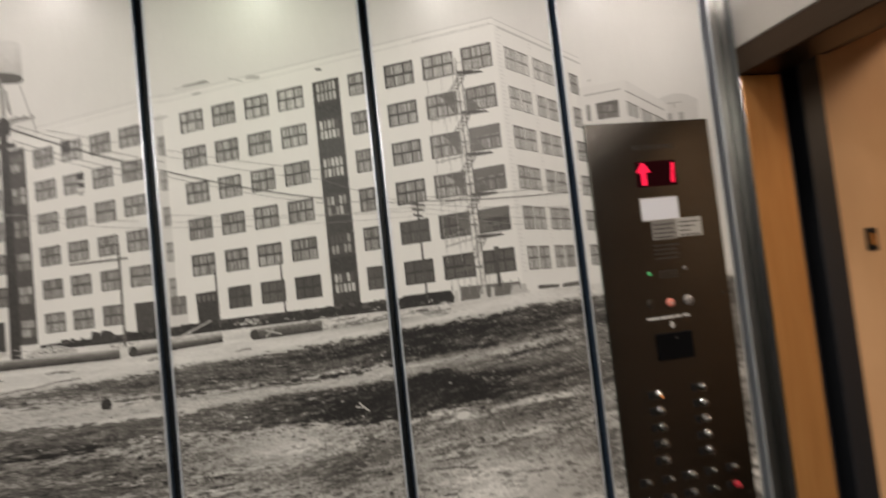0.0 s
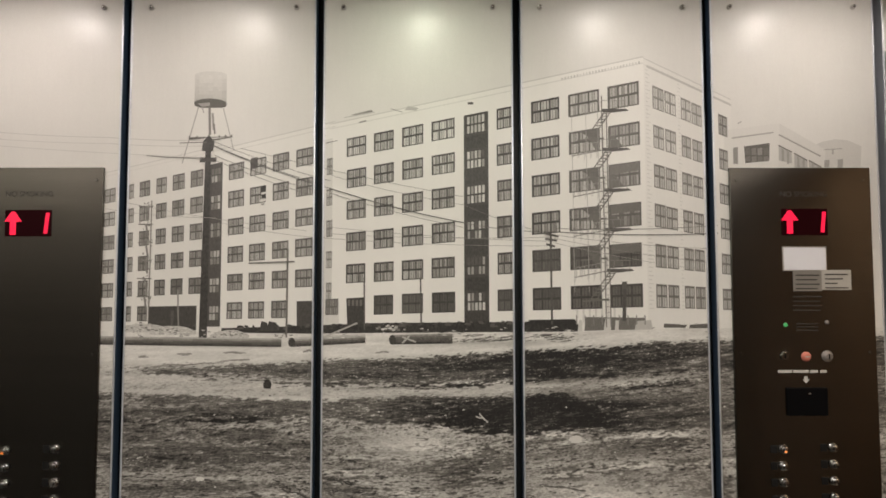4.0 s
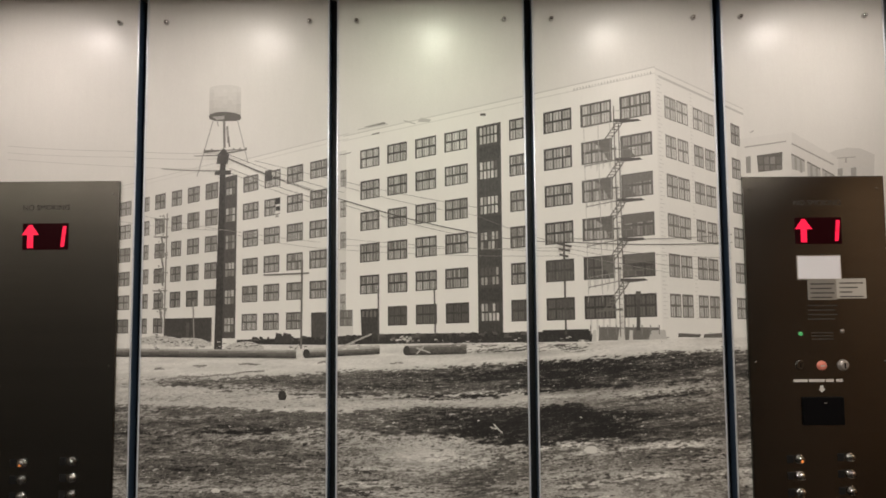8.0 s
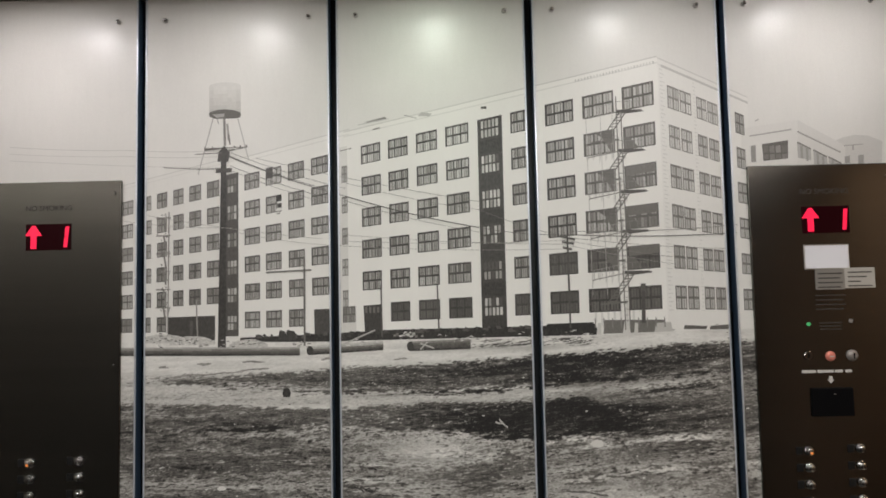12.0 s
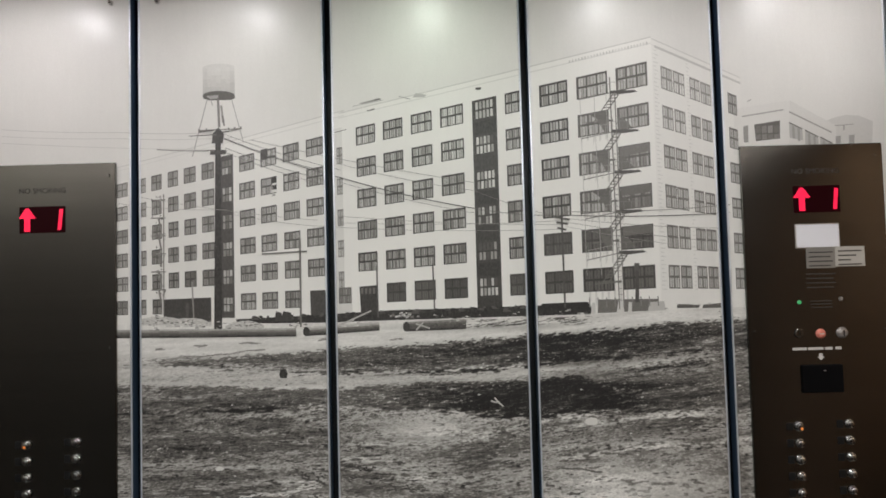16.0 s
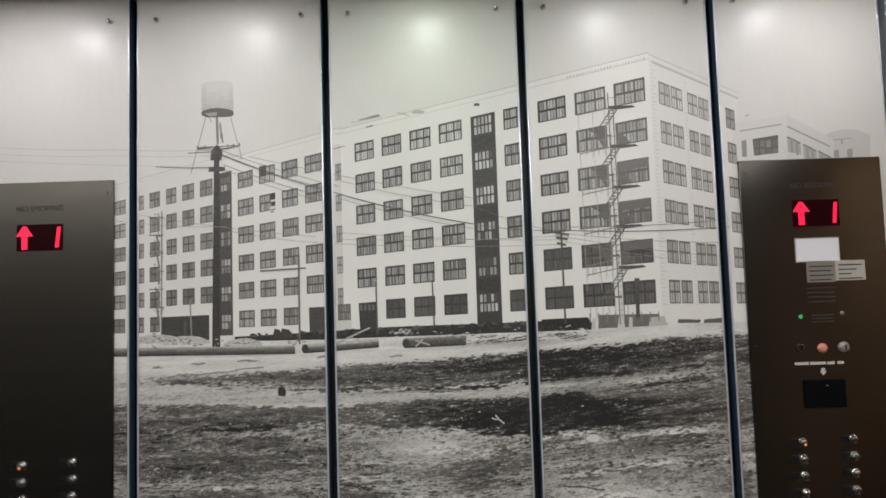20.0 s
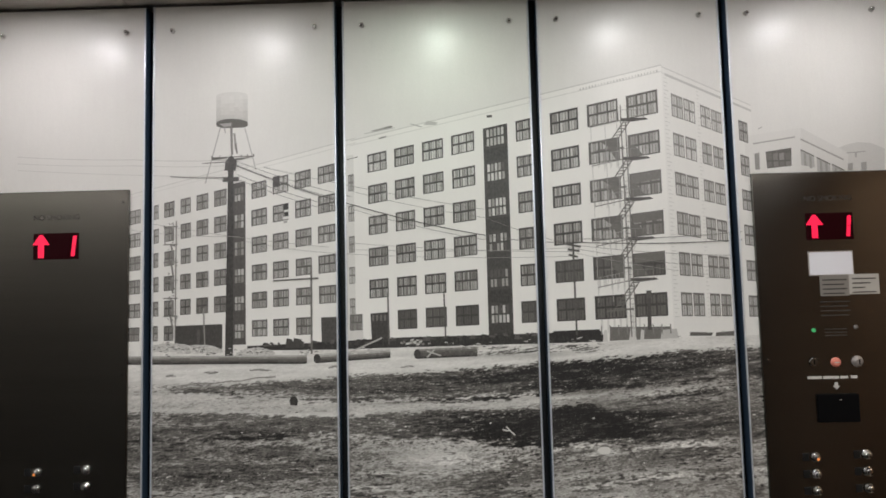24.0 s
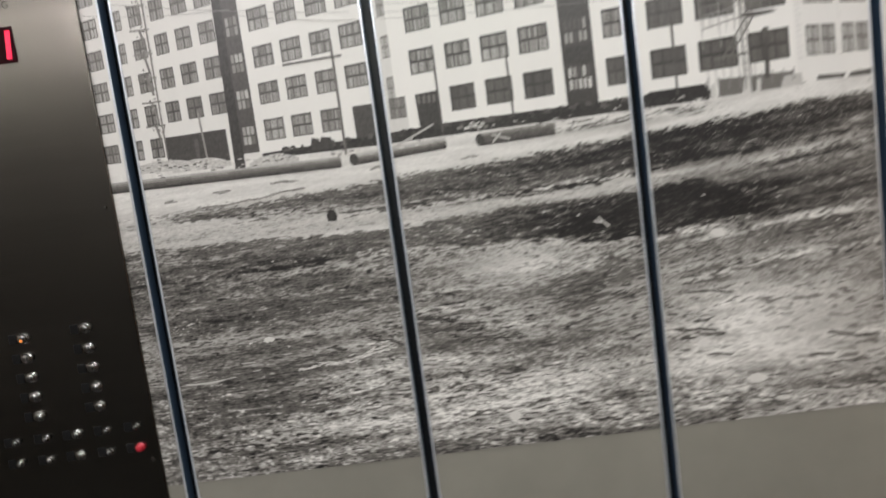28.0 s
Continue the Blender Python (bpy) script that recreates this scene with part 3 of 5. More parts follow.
def photo_fire_escape():
    """Landings, ladders, posts and soot stains of the iron stairs on the front of the building."""
    landings = [(0.503, 2.036), (0.505, 1.933), (0.507, 1.826), (0.508, 1.723), (0.510, 1.617)]
    for k, (x, z) in enumerate(landings):
        draw([(x - 0.030, z + 0.004), (x + 0.034, z + 0.004), (x + 0.042, z - 0.001), (x - 0.002, z - 0.006), (x - 0.030, z - 0.004)], 0.25, 7)
        for j in range(4):
            stroke((x - 0.030 + j * 0.020, z + 0.004), (x - 0.030 + j * 0.020, z + 0.026), 0.0012, 0.50, 7)
        stroke((x - 0.030, z + 0.026), (x + 0.034, z + 0.026), 0.0012, 0.50, 7)
        # the ladder leaning down to the next landing
        a, b = (x - 0.022, z - 0.004), (x - 0.075, z - 0.078)
        for off in (0.0, 0.016):
            stroke((a[0] + off, a[1]), (b[0] + off, b[1]), 0.0028, 0.38, 7)
        for j in range(9):
            p = (lerp(a[0], b[0], (j + 0.5) / 9), lerp(a[1], b[1], (j + 0.5) / 9))
            stroke(p, (p[0] + 0.016, p[1] + 0.001), 0.0022, 0.42, 7)
        draw([(b[0] - 0.020, b[1]), (b[0] + 0.05, b[1] + 0.006), (b[0] + 0.05, b[1] + 0.001), (b[0] - 0.020, b[1] - 0.004)], 0.40, 7)
        for j in range(7):
            p = b[0] - 0.035 + j * 0.016
            draw([(p, b[1] - 0.045 - 0.02 * rng.random()), (p + 0.005, b[1] - 0.045), (p + 0.006, b[1] + 0.01), (p, b[1] + 0.012)], 0.84, 2)
        # rail and rods of the gallery along the windows
        stroke((x - 0.112, z - 0.018), (x - 0.030, z - 0.002), 0.0024, 0.47, 7)
        stroke((x - 0.112, z + 0.006), (x - 0.030, z + 0.022), 0.0012, 0.60, 7)
        for j in range(8):
            e = (j + rng.uniform(0.2, 0.8)) / 8
            stroke((x - 0.112 + 0.082 * e, z - 0.018 + 0.016 * e), (x - 0.112 + 0.082 * e, z + 0.006 + 0.016 * e), 0.0010, 0.62, 7)
    for x in (0.394, 0.431, 0.462):
        stroke((x, 2.045), (x + 0.003, 1.560), 0.0012, 0.66, 7)
    for x, top in ((0.473, 2.075), (0.485, 2.037)):
        stroke((x, top), (x + 0.004, 1.471), 0.0028, 0.44, 7)
    for k in range(26):
        z = lerp(1.873, 1.478, k / 26)
        stroke((0.474, z), (0.486, z), 0.0014, 0.50, 7)
    for k in range(9):
        x = 0.399 + k * 0.022
        draw([(x, 1.477), (x + 0.003, 1.477), (x + 0.003, 1.500), (x, 1.503)], 0.50, 7)
    draw([(0.521, 1.570), (0.530, 1.570), (0.528, 1.488), (0.518, 1.488)], 0.24, 7)
    draw([(0.519, 1.588), (0.532, 1.588), (0.531, 1.569), (0.518, 1.569)], 0.30, 7)
    # shade of the stairs and soot on the bays beside them
    for r in range(1, 5):
        v = r * PITCH
        for c, shape, tone in ((12, ((0.36, 0.004), (0.99, 0.004), (0.99, 0.088), (0.72, 0.046)), 0.37), (12, ((0.60, 0.030), (0.99, 0.050), (0.99, 0.101), (0.86, 0.101)), 0.42),
                               (14, ((0.01, 0.046), (0.20, 0.050), (0.46, 0.101), (0.01, 0.101)), 0.40), (14, ((0.04, 0.004), (0.97, 0.004), (0.97, 0.040), (0.04, 0.044)), 0.44)):
            if c == 14 and r == 1 and tone == 0.44:
                continue
            pts = [slanted(lerp(main_cols[c], main_cols[c + 1], e), main_cols[c + 1], main_top, main_bottom, v + h, v + h + 0.01)[3] for e, h in shape]
            draw(pts, tone - 0.03 * (r > 2), 6)
    # the lighter fire escape of the far wing
    x = -0.702
    for k in range(6):
        z = lerp(1.785, 1.551, k / 5)
        stroke((x - 0.030, z), (x + 0.008, z), 0.0032, 0.46, 7)
        stroke((x - 0.010, z), (x - 0.004, z - 0.034), 0.0048, 0.48, 7)
        for j in range(9):
            u, w = x - 0.006 + rng.gauss(0, 0.008), z + rng.gauss(-0.004, 0.009)
            stroke((u, w), (u + rng.uniform(-0.004, 0.006), w + rng.uniform(-0.006, 0.008)), rng.uniform(0.0016, 0.0036), rng.uniform(0.36, 0.62), 7)
    stroke((x + 0.004, 1.800), (x + 0.002, 1.486), 0.003, 0.50, 7)


def photo_tower_and_poles():
    # water tank on its trestle
    tank = [(-0.593, 2.049), (-0.509, 2.046), (-0.507, 2.131), (-0.592, 2.134)]
    steps = 8
    for k in range(steps):
        a, b = k / steps, (k + 1) / steps
        z0, z1 = lerp(tank[0][1], tank[2][1], a), lerp(tank[0][1], tank[2][1], b)
        for j in range(7):
            x0, x1 = lerp(tank[0][0], tank[1][0], j / 7), lerp(tank[0][0], tank[1][0], (j + 1) / 7)
            draw([(x0, z0), (x1, z0), (x1, z1), (x0, z1)], 0.745 + 0.135 * a - 0.02 * (j in (0, 6)) + rng.uniform(-0.012, 0.012), 1)
    n = 12
    cx, rx = (tank[0][0] + tank[1][0]) / 2, (tank[1][0] - tank[0][0]) / 2
    draw([(cx + rx * math.cos(math.pi * k / n), tank[2][1] + 0.010 * math.sin(math.pi * k / n)) for k in range(n + 1)], 0.85, 1)
    draw([(-0.594, 2.056), (-0.591, 2.062), (-0.573, 2.068), (-0.551, 2.069), (-0.526, 2.066), (-0.511, 2.060), (-0.508, 2.052), (-0.512, 2.046), (-0.523, 2.044), (-0.576, 2.044), (-0.590, 2.049)], 0.36, 2)
    draw([(-0.585, 2.056), (-0.552, 2.058), (-0.553, 2.049), (-0.573, 2.047)], 0.62, 3)
    for a, b, w, t in (((-0.582, 2.046), (-0.622, 1.897), 0.0028, 0.66), ((-0.553, 2.046), (-0.551, 1.972), 0.0065, 0.50), ((-0.545, 2.030), (-0.541, 1.985), 0.0055, 0.58), ((-0.541, 2.002), (-0.538, 1.975), 0.0040, 0.46), ((-0.572, 2.046), (-0.568, 2.030), 0.0026, 0.62),
                       ((-0.517, 2.043), (-0.488, 1.931), 0.0028, 0.70), ((-0.604, 1.965), (-0.492, 1.967), 0.003, 0.50)):
        stroke(a, b, w, t, 2)
    # tall pole with two cross-arms
    draw([(-0.570, 1.430), (-0.549, 1.430), (-0.547, 1.954), (-0.561, 1.958)], 0.17, 8)
    draw([(-0.571, 1.930), (-0.542, 1.929), (-0.538, 1.954), (-0.553, 1.972), (-0.568, 1.955)], 0.19, 8)
    draw([(-0.576, 1.900), (-0.533, 1.901), (-0.533, 1.912), (-0.574, 1.913)], 0.22, 8)
    stroke((-0.605, 1.961), (-0.565, 1.965), 0.0045, 0.40, 8)
    stroke((-0.544, 1.959), (-0.524, 1.961), 0.0040, 0.40, 8)
    stroke((-0.524, 1.961), (-0.497, 1.966), 0.0028, 0.46, 8)
    for p in ((-0.604, 1.964), (-0.584, 1.964), (-0.526, 1.965), (-0.510, 1.966), (-0.494, 1.967), (-0.573, 1.907), (-0.534, 1.907)):
        stroke(p, (p[0], p[1] + 0.006), 0.0035, 0.42, 8)
    # wires
    for a, b, s, w, t in (((-0.630, 1.951), (-0.559, 1.953), 0.0, 0.0022, 0.40), ((-0.715, 1.918), (-0.565, 1.911), 0.002, 0.0020, 0.44)):
        wire(a, b, s, w, t, 8, 4)
    for a, b, t in (((-0.814, 1.966), (-0.565, 1.958), 0.70), ((-0.814, 1.950), (-0.565, 1.943), 0.72), ((-1.124, 1.982), (-0.814, 1.966), 0.72), ((-1.124, 1.964), (-0.814, 1.950), 0.74), ((-1.123, 1.946), (-0.565, 1.913), 0.74)):
        wire(a, b, 0.003, 0.0018, t + 0.08, 2, 6)
    for a, b, w, t in (
            ((-0.539, 1.942), (-0.236, 1.831), 0.0034, 0.30),
            ((-0.236, 1.831), (0.111, 1.741), 0.0046, 0.28),
            ((-0.538, 1.954), (-0.235, 1.851), 0.0022, 0.42),
            ((-0.235, 1.866), (0.113, 1.787), 0.0018, 0.46),
            ((-0.537, 1.918), (-0.251, 1.819), 0.0026, 0.36),
            ((-0.236, 1.819), (0.111, 1.729), 0.002, 0.45),
            ((-0.537, 1.906), (-0.251, 1.805), 0.0020, 0.42),
            ((0.114, 1.740), (0.347, 1.717), 0.0030, 0.34),
            ((0.113, 1.787), (0.332, 1.712), 0.0020, 0.45),
            ((0.347, 1.717), (0.770, 1.713), 0.0042, 0.34),
            ((0.348, 1.726), (0.771, 1.733), 0.0030, 0.44),
    ):
        wire(a, b, 0.006, w * 0.52, t - 0.03, 8, 12)
    for a, b, w, t in (
            ((-0.238, 1.730), (0.332, 1.693), 0.0018, 0.52),
            ((-0.238, 1.701), (0.331, 1.681), 0.0018, 0.55),
            ((0.346, 1.700), (0.765, 1.635), 0.0020, 0.52),
            ((-0.782, 1.798), (-0.297, 1.721), 0.0018, 0.58),
            ((-0.517, 1.742), (-0.238, 1.701), 0.0018, 0.55),
            ((0.346, 1.688), (0.764, 1.614), 0.0018, 0.60),
            ((-0.470, 1.937), (0.114, 1.808), 0.0022, 0.50),
            ((-0.541, 1.945), (-0.250, 1.840), 0.0024, 0.36),
            ((-0.238, 1.713), (0.332, 1.703), 0.0018, 0.55),
            ((0.347, 1.709), (0.768, 1.672), 0.0020, 0.50),
            ((-0.818, 1.779), (-0.531, 1.755), 0.0018, 0.60),
    ):
        wire(a, b, 0.006, w * 0.52, t - 0.03, 8, 12)
    # small pole with a cross-arm before the left wing
    stroke((-0.344, 1.675), (-0.345, 1.446), 0.005, 0.42, 8)
    stroke((-0.444, 1.637), (-0.326, 1.641), 0.0038, 0.40, 8)
    # thin posts before the main front
    for a, b, t in (((-0.146, 1.599), (-0.145, 1.466), 0.30), ((-0.001, 1.599), (0.001, 1.478), 0.28), ((-0.626, 1.570), (-0.622, 1.469), 0.55)):
        stroke(a, b, 0.0038, t, 8)
    # pole with three arms near the corner bays
    stroke((0.336, 1.718), (0.337, 1.479), 0.0048, 0.26, 8)
    for a, b in (((0.319, 1.713), (0.356, 1.705)), ((0.322, 1.699), (0.352, 1.694)), ((0.324, 1.685), (0.347, 1.679))):
        stroke(a, b, 0.0055, 0.30, 8)


photo_buildings()
photo_fire_escape()
photo_tower_and_poles()

# the ground of the photograph: dark bands of rough grass between pale strips of sand, as heights at marks along x
MARKS = [-0.970, -0.752, -0.535, -0.289, -0.029, 0.187, 0.404, 0.692, 0.979]


def heights(*zs):
    return list(zs)


GROUND_TOP = heights(1.462, 1.464, 1.459, 1.456, 1.458, 1.459, 1.460, 1.468, 1.468)
BANDS = [   # (top line, bottom line, tones along it, softness above, softness below)
    (heights(1.382, 1.375, 1.373, 1.384, 1.393, 1.404, 1.418, 1.434, 1.445),
     heights(1.376, 1.364, 1.347, 1.328, 1.320, 1.329, 1.339, 1.360, 1.368),
     (0.74, 0.68, 0.40, 0.32, 0.24, 0.09, 0.08, 0.21, 0.28), 0.005, 0.012),
    (heights(1.312, 1.305, 1.300, 1.284, 1.295, 1.293, 1.289, 1.286, 1.291),
     heights(1.232, 1.228, 1.228, 1.236, 1.226, 1.202, 1.205, 1.216, 1.218),
     (0.38, 0.36, 0.33, 0.31, 0.19, 0.08, 0.12, 0.34, 0.38), 0.007, 0.016),
]
PATCHES = []


def patch(at, wide, high, slope, tone):
    """A darker or paler spot or streak of the ground, with its half width and half height."""
    PATCHES.append((at, (wide, high), slope, tone))


# grass, road and heap
patch((0.440, 1.243), 0.08, 0.030, -0.10, -0.16)
patch((0.140, 1.239), 0.09, 0.022, 0.0, -0.08)
patch((-0.535, 1.273), 0.30, 0.018, 0.0, 0.08)
patch((-0.536, 1.234), 0.34, 0.010, 0.0, -0.09)
patch((0.130, 1.354), 0.10, 0.008, 0.04, 0.16)
patch((0.158, 1.336), 0.11, 0.006, 0.05, 0.30)
patch((-0.015, 1.321), 0.20, 0.004, 0.02, -0.20)
patch((-0.115, 1.364), 0.10, 0.010, 0.02, 0.06)
patch((0.160, 1.394), 0.022, 0.0035, 0.03, 0.45)
patch((0.330, 1.388), 0.036, 0.0026, 0.01, 0.38)
patch((0.414, 1.365), 0.030, 0.010, 0.0, 0.20)
patch((0.360, 1.326), 0.12, 0.0055, 0.09, 0.22)
patch((0.546, 1.333), 0.13, 0.0065, 0.10, 0.26)
patch((0.589, 1.321), 0.13, 0.0042, 0.10, -0.42)
patch((0.516, 1.309), 0.07, 0.005, 0.08, 0.14)
patch((0.516, 1.298), 0.06, 0.004, 0.05, -0.22)
patch((0.678, 1.371), 0.06, 0.012, 0.06, 0.16)
patch((0.659, 1.301), 0.07, 0.012, 0.06, -0.06)
patch((0.729, 1.263), 0.09, 0.012, 0.06, -0.10)
patch((-0.056, 1.165), 0.12, 0.040, 0.0, 0.15)
patch((-0.060, 1.070), 0.10, 0.020, 0.0, 0.08)
patch((-0.221, 1.180), 0.08, 0.032, 0.0, 0.06)
patch((-0.580, 1.195), 0.34, 0.034, 0.0, -0.11)
patch((-0.566, 1.105), 0.34, 0.050, 0.0, -0.10)
patch((-0.208, 1.085), 0.09, 0.016, 0.0, -0.24)
patch((0.150, 1.133), 0.10, 0.030, 0.0, -0.15)
patch((0.120, 1.078), 0.12, 0.020, 0.0, -0.14)
patch((0.381, 1.189), 0.04, 0.010, 0.0, 0.18)
patch((0.582, 1.200), 0.10, 0.009, 0.05, 0.16)
patch((0.625, 1.164), 0.11, 0.018, 0.03, -0.17)
patch((0.506, 1.111), 0.05, 0.006, 0.0, -0.24)
patch((0.360, 1.090), 0.05, 0.0035, -0.02, -0.34)
patch((0.549, 1.124), 0.14, 0.008, 0.03, 0.12)
patch((0.478, 1.261), 0.15, 0.030, -0.02, -0.04)
patch((0.685, 1.255), 0.10, 0.030, 0.0, -0.09)
# open field in front
# Next two put the lens's dimmer lower edge into the ground tone.
patch((-0.650, 1.170), 0.36, 0.070, 0.0, -0.06)
patch((-0.050, 1.135), 0.60, 0.050, 0.0, -0.03)
patch((0.500, 1.190), 0.25, 0.040, 0.0, -0.03)
patch((0.540, 0.950), 0.24, 0.090, 0.0, 0.20)
patch((0.690, 0.920), 0.09, 0.020, -0.05, -0.24)
patch((0.640, 0.880), 0.09, 0.018, 0.0, -0.14)
patch((0.690, 1.112), 0.07, 0.020, 0.0, -0.16)
patch((0.330, 0.888), 0.12, 0.05, 0.0, 0.18)
patch((0.471, 0.838), 0.020, 0.008, 0.0, 0.12)
patch((0.428, 1.119), 0.08, 0.010, 0.05, -0.08)
patch((-0.140, 1.050), 0.14, 0.016, 0.0, -0.16)
patch((-0.430, 1.070), 0.13, 0.009, 0.05, -0.12)
patch((0.092, 1.030), 0.05, 0.020, 0.0, -0.20)
patch((0.083, 1.103), 0.05, 0.03, 0.0, -0.10)
patch((-0.045, 0.913), 0.20, 0.05, 0.0, 0.15)
patch((-0.356, 0.960), 0.12, 0.035, 0.0, 0.04)
patch((-0.604, 0.854), 0.16, 0.006, 0.0, -0.14)
patch((-0.703, 0.922), 0.06, 0.03, 0.0, -0.06)
patch((-0.650, 0.985), 0.26, 0.12, 0.0, -0.25)
patch((-0.800, 1.190), 0.16, 0.09, 0.0, -0.08)
patch((-0.560, 0.870), 0.16, 0.025, 0.0, -0.15)
patch((-0.335, 1.000), 0.11, 0.040, 0.0, 0.07)
patch((0.162, 0.899), 0.18, 0.05, 0.0, 0.16)
patch((0.398, 0.977), 0.14, 0.06, 0.0, 0.16)
patch((0.250, 1.170), 0.14, 0.030, 0.0, -0.15)
patch((0.560, 1.178), 0.16, 0.022, 0.0, -0.12)
patch((0.200, 1.432), 0.12, 0.011, 0.0, -0.14)
patch((0.420, 1.060), 0.11, 0.034, 0.0, 0.13)
patch((-0.554, 0.826), 0.20, 0.007, 0.0, 0.14)
patch((-0.039, 0.810), 0.20, 0.018, 0.0, 0.10)
patch((-0.069, 0.954), 0.06, 0.008, 0.0, -0.22)
patch((0.768, 1.018), 0.04, 0.05, 0.0, -0.16)


HEAP = (0.345, 1.300)     # peak of the dark heap
PALE = (-0.056, 1.164)     # worn pale spot in the field
SAND = (0.589, 0.937)  # middle of the clean sand


def along(zs, x):
    return np.interp(x, MARKS, zs)


def ease(t):
    t = np.clip(t, 0.0, 1.0)
    return t * t * (3 - 2 * t)


def speckle(u, w, seed):
    """Smooth random values with a spread of about one, one bump to each unit square of (u, w)."""
    table = np.random.RandomState(seed).uniform(-1, 1, (256, 256))
    iu, iw = np.floor(u).astype(int), np.floor(w).astype(int)
    fu, fw = ease(u - iu), ease(w - iw)
    a, b = table[iu % 256, iw % 256], table[(iu + 1) % 256, iw % 256]
    c, d = table[iu % 256, (iw + 1) % 256], table[(iu + 1) % 256, (iw + 1) % 256]
    return (a + (b - a) * fu + (c - a) * fw + (a - b - c + d) * fu * fw) / 0.42


def ground_tone(x, z):
    """Ink tone and strength of the dirt at places of the photograph's ground (arrays)."""
    # marks lie flat, shrink with distance and rise towards the far right
    zs = z - 0.11 * np.maximum(0, x - 0.05) * np.clip((z - 0.86) / 0.25, 0, 1)
    size = 0.55 + 0.95 * np.clip((1.45 - zs) / 0.65, 0, 1.2)
    w = np.log(size) * 0.68

    def streak(long, high, seed):
        return speckle(x / size / long + 0.37 * seed, w / high, seed)

    broad, mid, small, tiny = streak(0.16, 0.012, 11), streak(0.027, 0.0052, 12), streak(0.0105, 0.0031, 13), streak(0.0048, 0.0021, 14)
    vast = streak(0.5, 0.035, 10)
    wob = 0.0016 * broad + 0.0026 * mid + 0.0022 * small + 0.0012 * tiny
    sand = 0.81 + 0.06 * ease((z - along(BANDS[0][0], x)) / 0.012) + 0.012 * broad + 0.014 * mid - 0.05 * ease((mid - 0.9) / 0.5)
    litter = ease((x - 0.032) / 0.06) * ease((0.465 - x) / 0.12) * ease((z - along(GROUND_TOP, x) + 0.030) / 0.010) * ease((along(GROUND_TOP, x) - 0.004 - z) / 0.003)
    sand = sand - 0.60 * litter * ease((streak(0.045, 0.0030, 16) + 0.4 * small - 0.50) / 0.35)
    tone, dirt = sand, np.full_like(x, 0.06)
    k = ease((along(BANDS[1][1], x) + 0.012 + 1.5 * wob - z) / 0.022)
    tone, dirt = lerp(tone, 0.597 + 0.07 * vast, k), lerp(dirt, 0.66, k)
    mixed = ease((along(BANDS[0][0], x) - z) / 0.02) * (1 - k)
    tone, dirt = tone - mixed * (0.06 * (1 + broad) + 0.25 * ease((x - 0.24) / 0.14)), np.maximum(dirt, (0.22 + 0.35 * ease((x - 0.35) / 0.3)) * mixed)
    for zt, zb, tones, soft, below in BANDS:
        a, b = along(zt, x) + wob, along(zb, x) + wob * 1.3
        k = ease((a - z) / soft + 0.5) * ease((z - b) / below + 0.5) * (a - b > 0.004)
        tone = lerp(tone, along(tones, x) + 0.035 * broad + 0.025 * mid, k)
        dirt = lerp(dirt, 0.50, k)
    for (cx, cz), (rx, rz), slope, amount in PATCHES:
        ragged = wob * (2.5 if rz > 0.012 else 0.5)
        q = ((x - cx) / rx) ** 2 + ((z + ragged - cz - slope * (x - cx)) / rz) ** 2
        tone = tone + amount * np.exp(-np.minimum(q, 30) ** 1.3)
    # the heap of dark earth with a worn peak
    dx = x - HEAP[0]
    crest = HEAP[1] - np.maximum(0, -dx - 0.035) * 0.21 - np.maximum(0, dx - 0.020) * 0.52 + 1.1 * wob + 0.006
    k = ease((crest - z) / 0.005) * ease((z - HEAP[1] + 0.078 + wob) / 0.014) * ease((dx + 0.27) / 0.10) * ease((0.12 - dx) / 0.06)
    tone, dirt = lerp(tone, 0.075 + 0.02 * mid, k), lerp(dirt, 0.26, k)
    clean = np.exp(-((x - SAND[0]) / 0.26) ** 2 - ((z - SAND[1]) / 0.10) ** 2)
    pale = np.exp(-((x - PALE[0]) / 0.11) ** 2 - ((z - PALE[1]) / 0.040) ** 2)
    dirt = dirt * (1 - 0.75 * clean) * (1 - 0.6 * pale)
    # clods and straw, crisp in the field, fainter in the dark grass
    dark = ease((0.47 - tone) / 0.22)
    rough = np.tanh(0.45 * mid + 0.55 * small + 0.80 * tiny)
    grass = np.tanh(0.35 * mid + 0.5 * small + 0.5 * tiny + 0.55 * speckle(x / 0.0040, z / 0.0065, 15) * ease((0.25 - x) / 0.2))
    tone = tone + dirt * lerp(0.19 * rough + 0.13 * broad, 0.12 * grass, dark)
    # pale flecks in the dark grass, dark clods on the pale sand
    fleck, clod = streak(0.0052, 0.0021, 17) + 0.35 * mid, streak(0.012, 0.0028, 18) + 0.5 * broad
    worked = np.minimum(1, dirt * 1.8)
    # thin pale and black lines lying in the grass
    line = streak(0.020, 0.0022, 21) + 0.3 * broad
    tone = tone + (0.24 * ease((line - 1.15) / 0.4) - 0.12 * ease((-line - 1.0) / 0.4)) * worked * ease((0.62 - tone) / 0.2)
    tone = tone + 0.52 * ease((fleck - 1.75) / 0.3) * dark * worked - 0.34 * ease((clod - 1.3) / 0.25) * (1 - dark) * worked
    near = ease((1.06 - z) / 0.12) * (1 - clean)
    tone = tone + (0.30 * ease((fleck - 1.3) / 0.3) - 0.22 * ease((speckle(x / size / 0.006, w / 0.0030, 19) - 1.0) / 0.4)) * near * (1 - dark)
    return np.clip(tone, 0.055, 0.93), dirt * 0.6


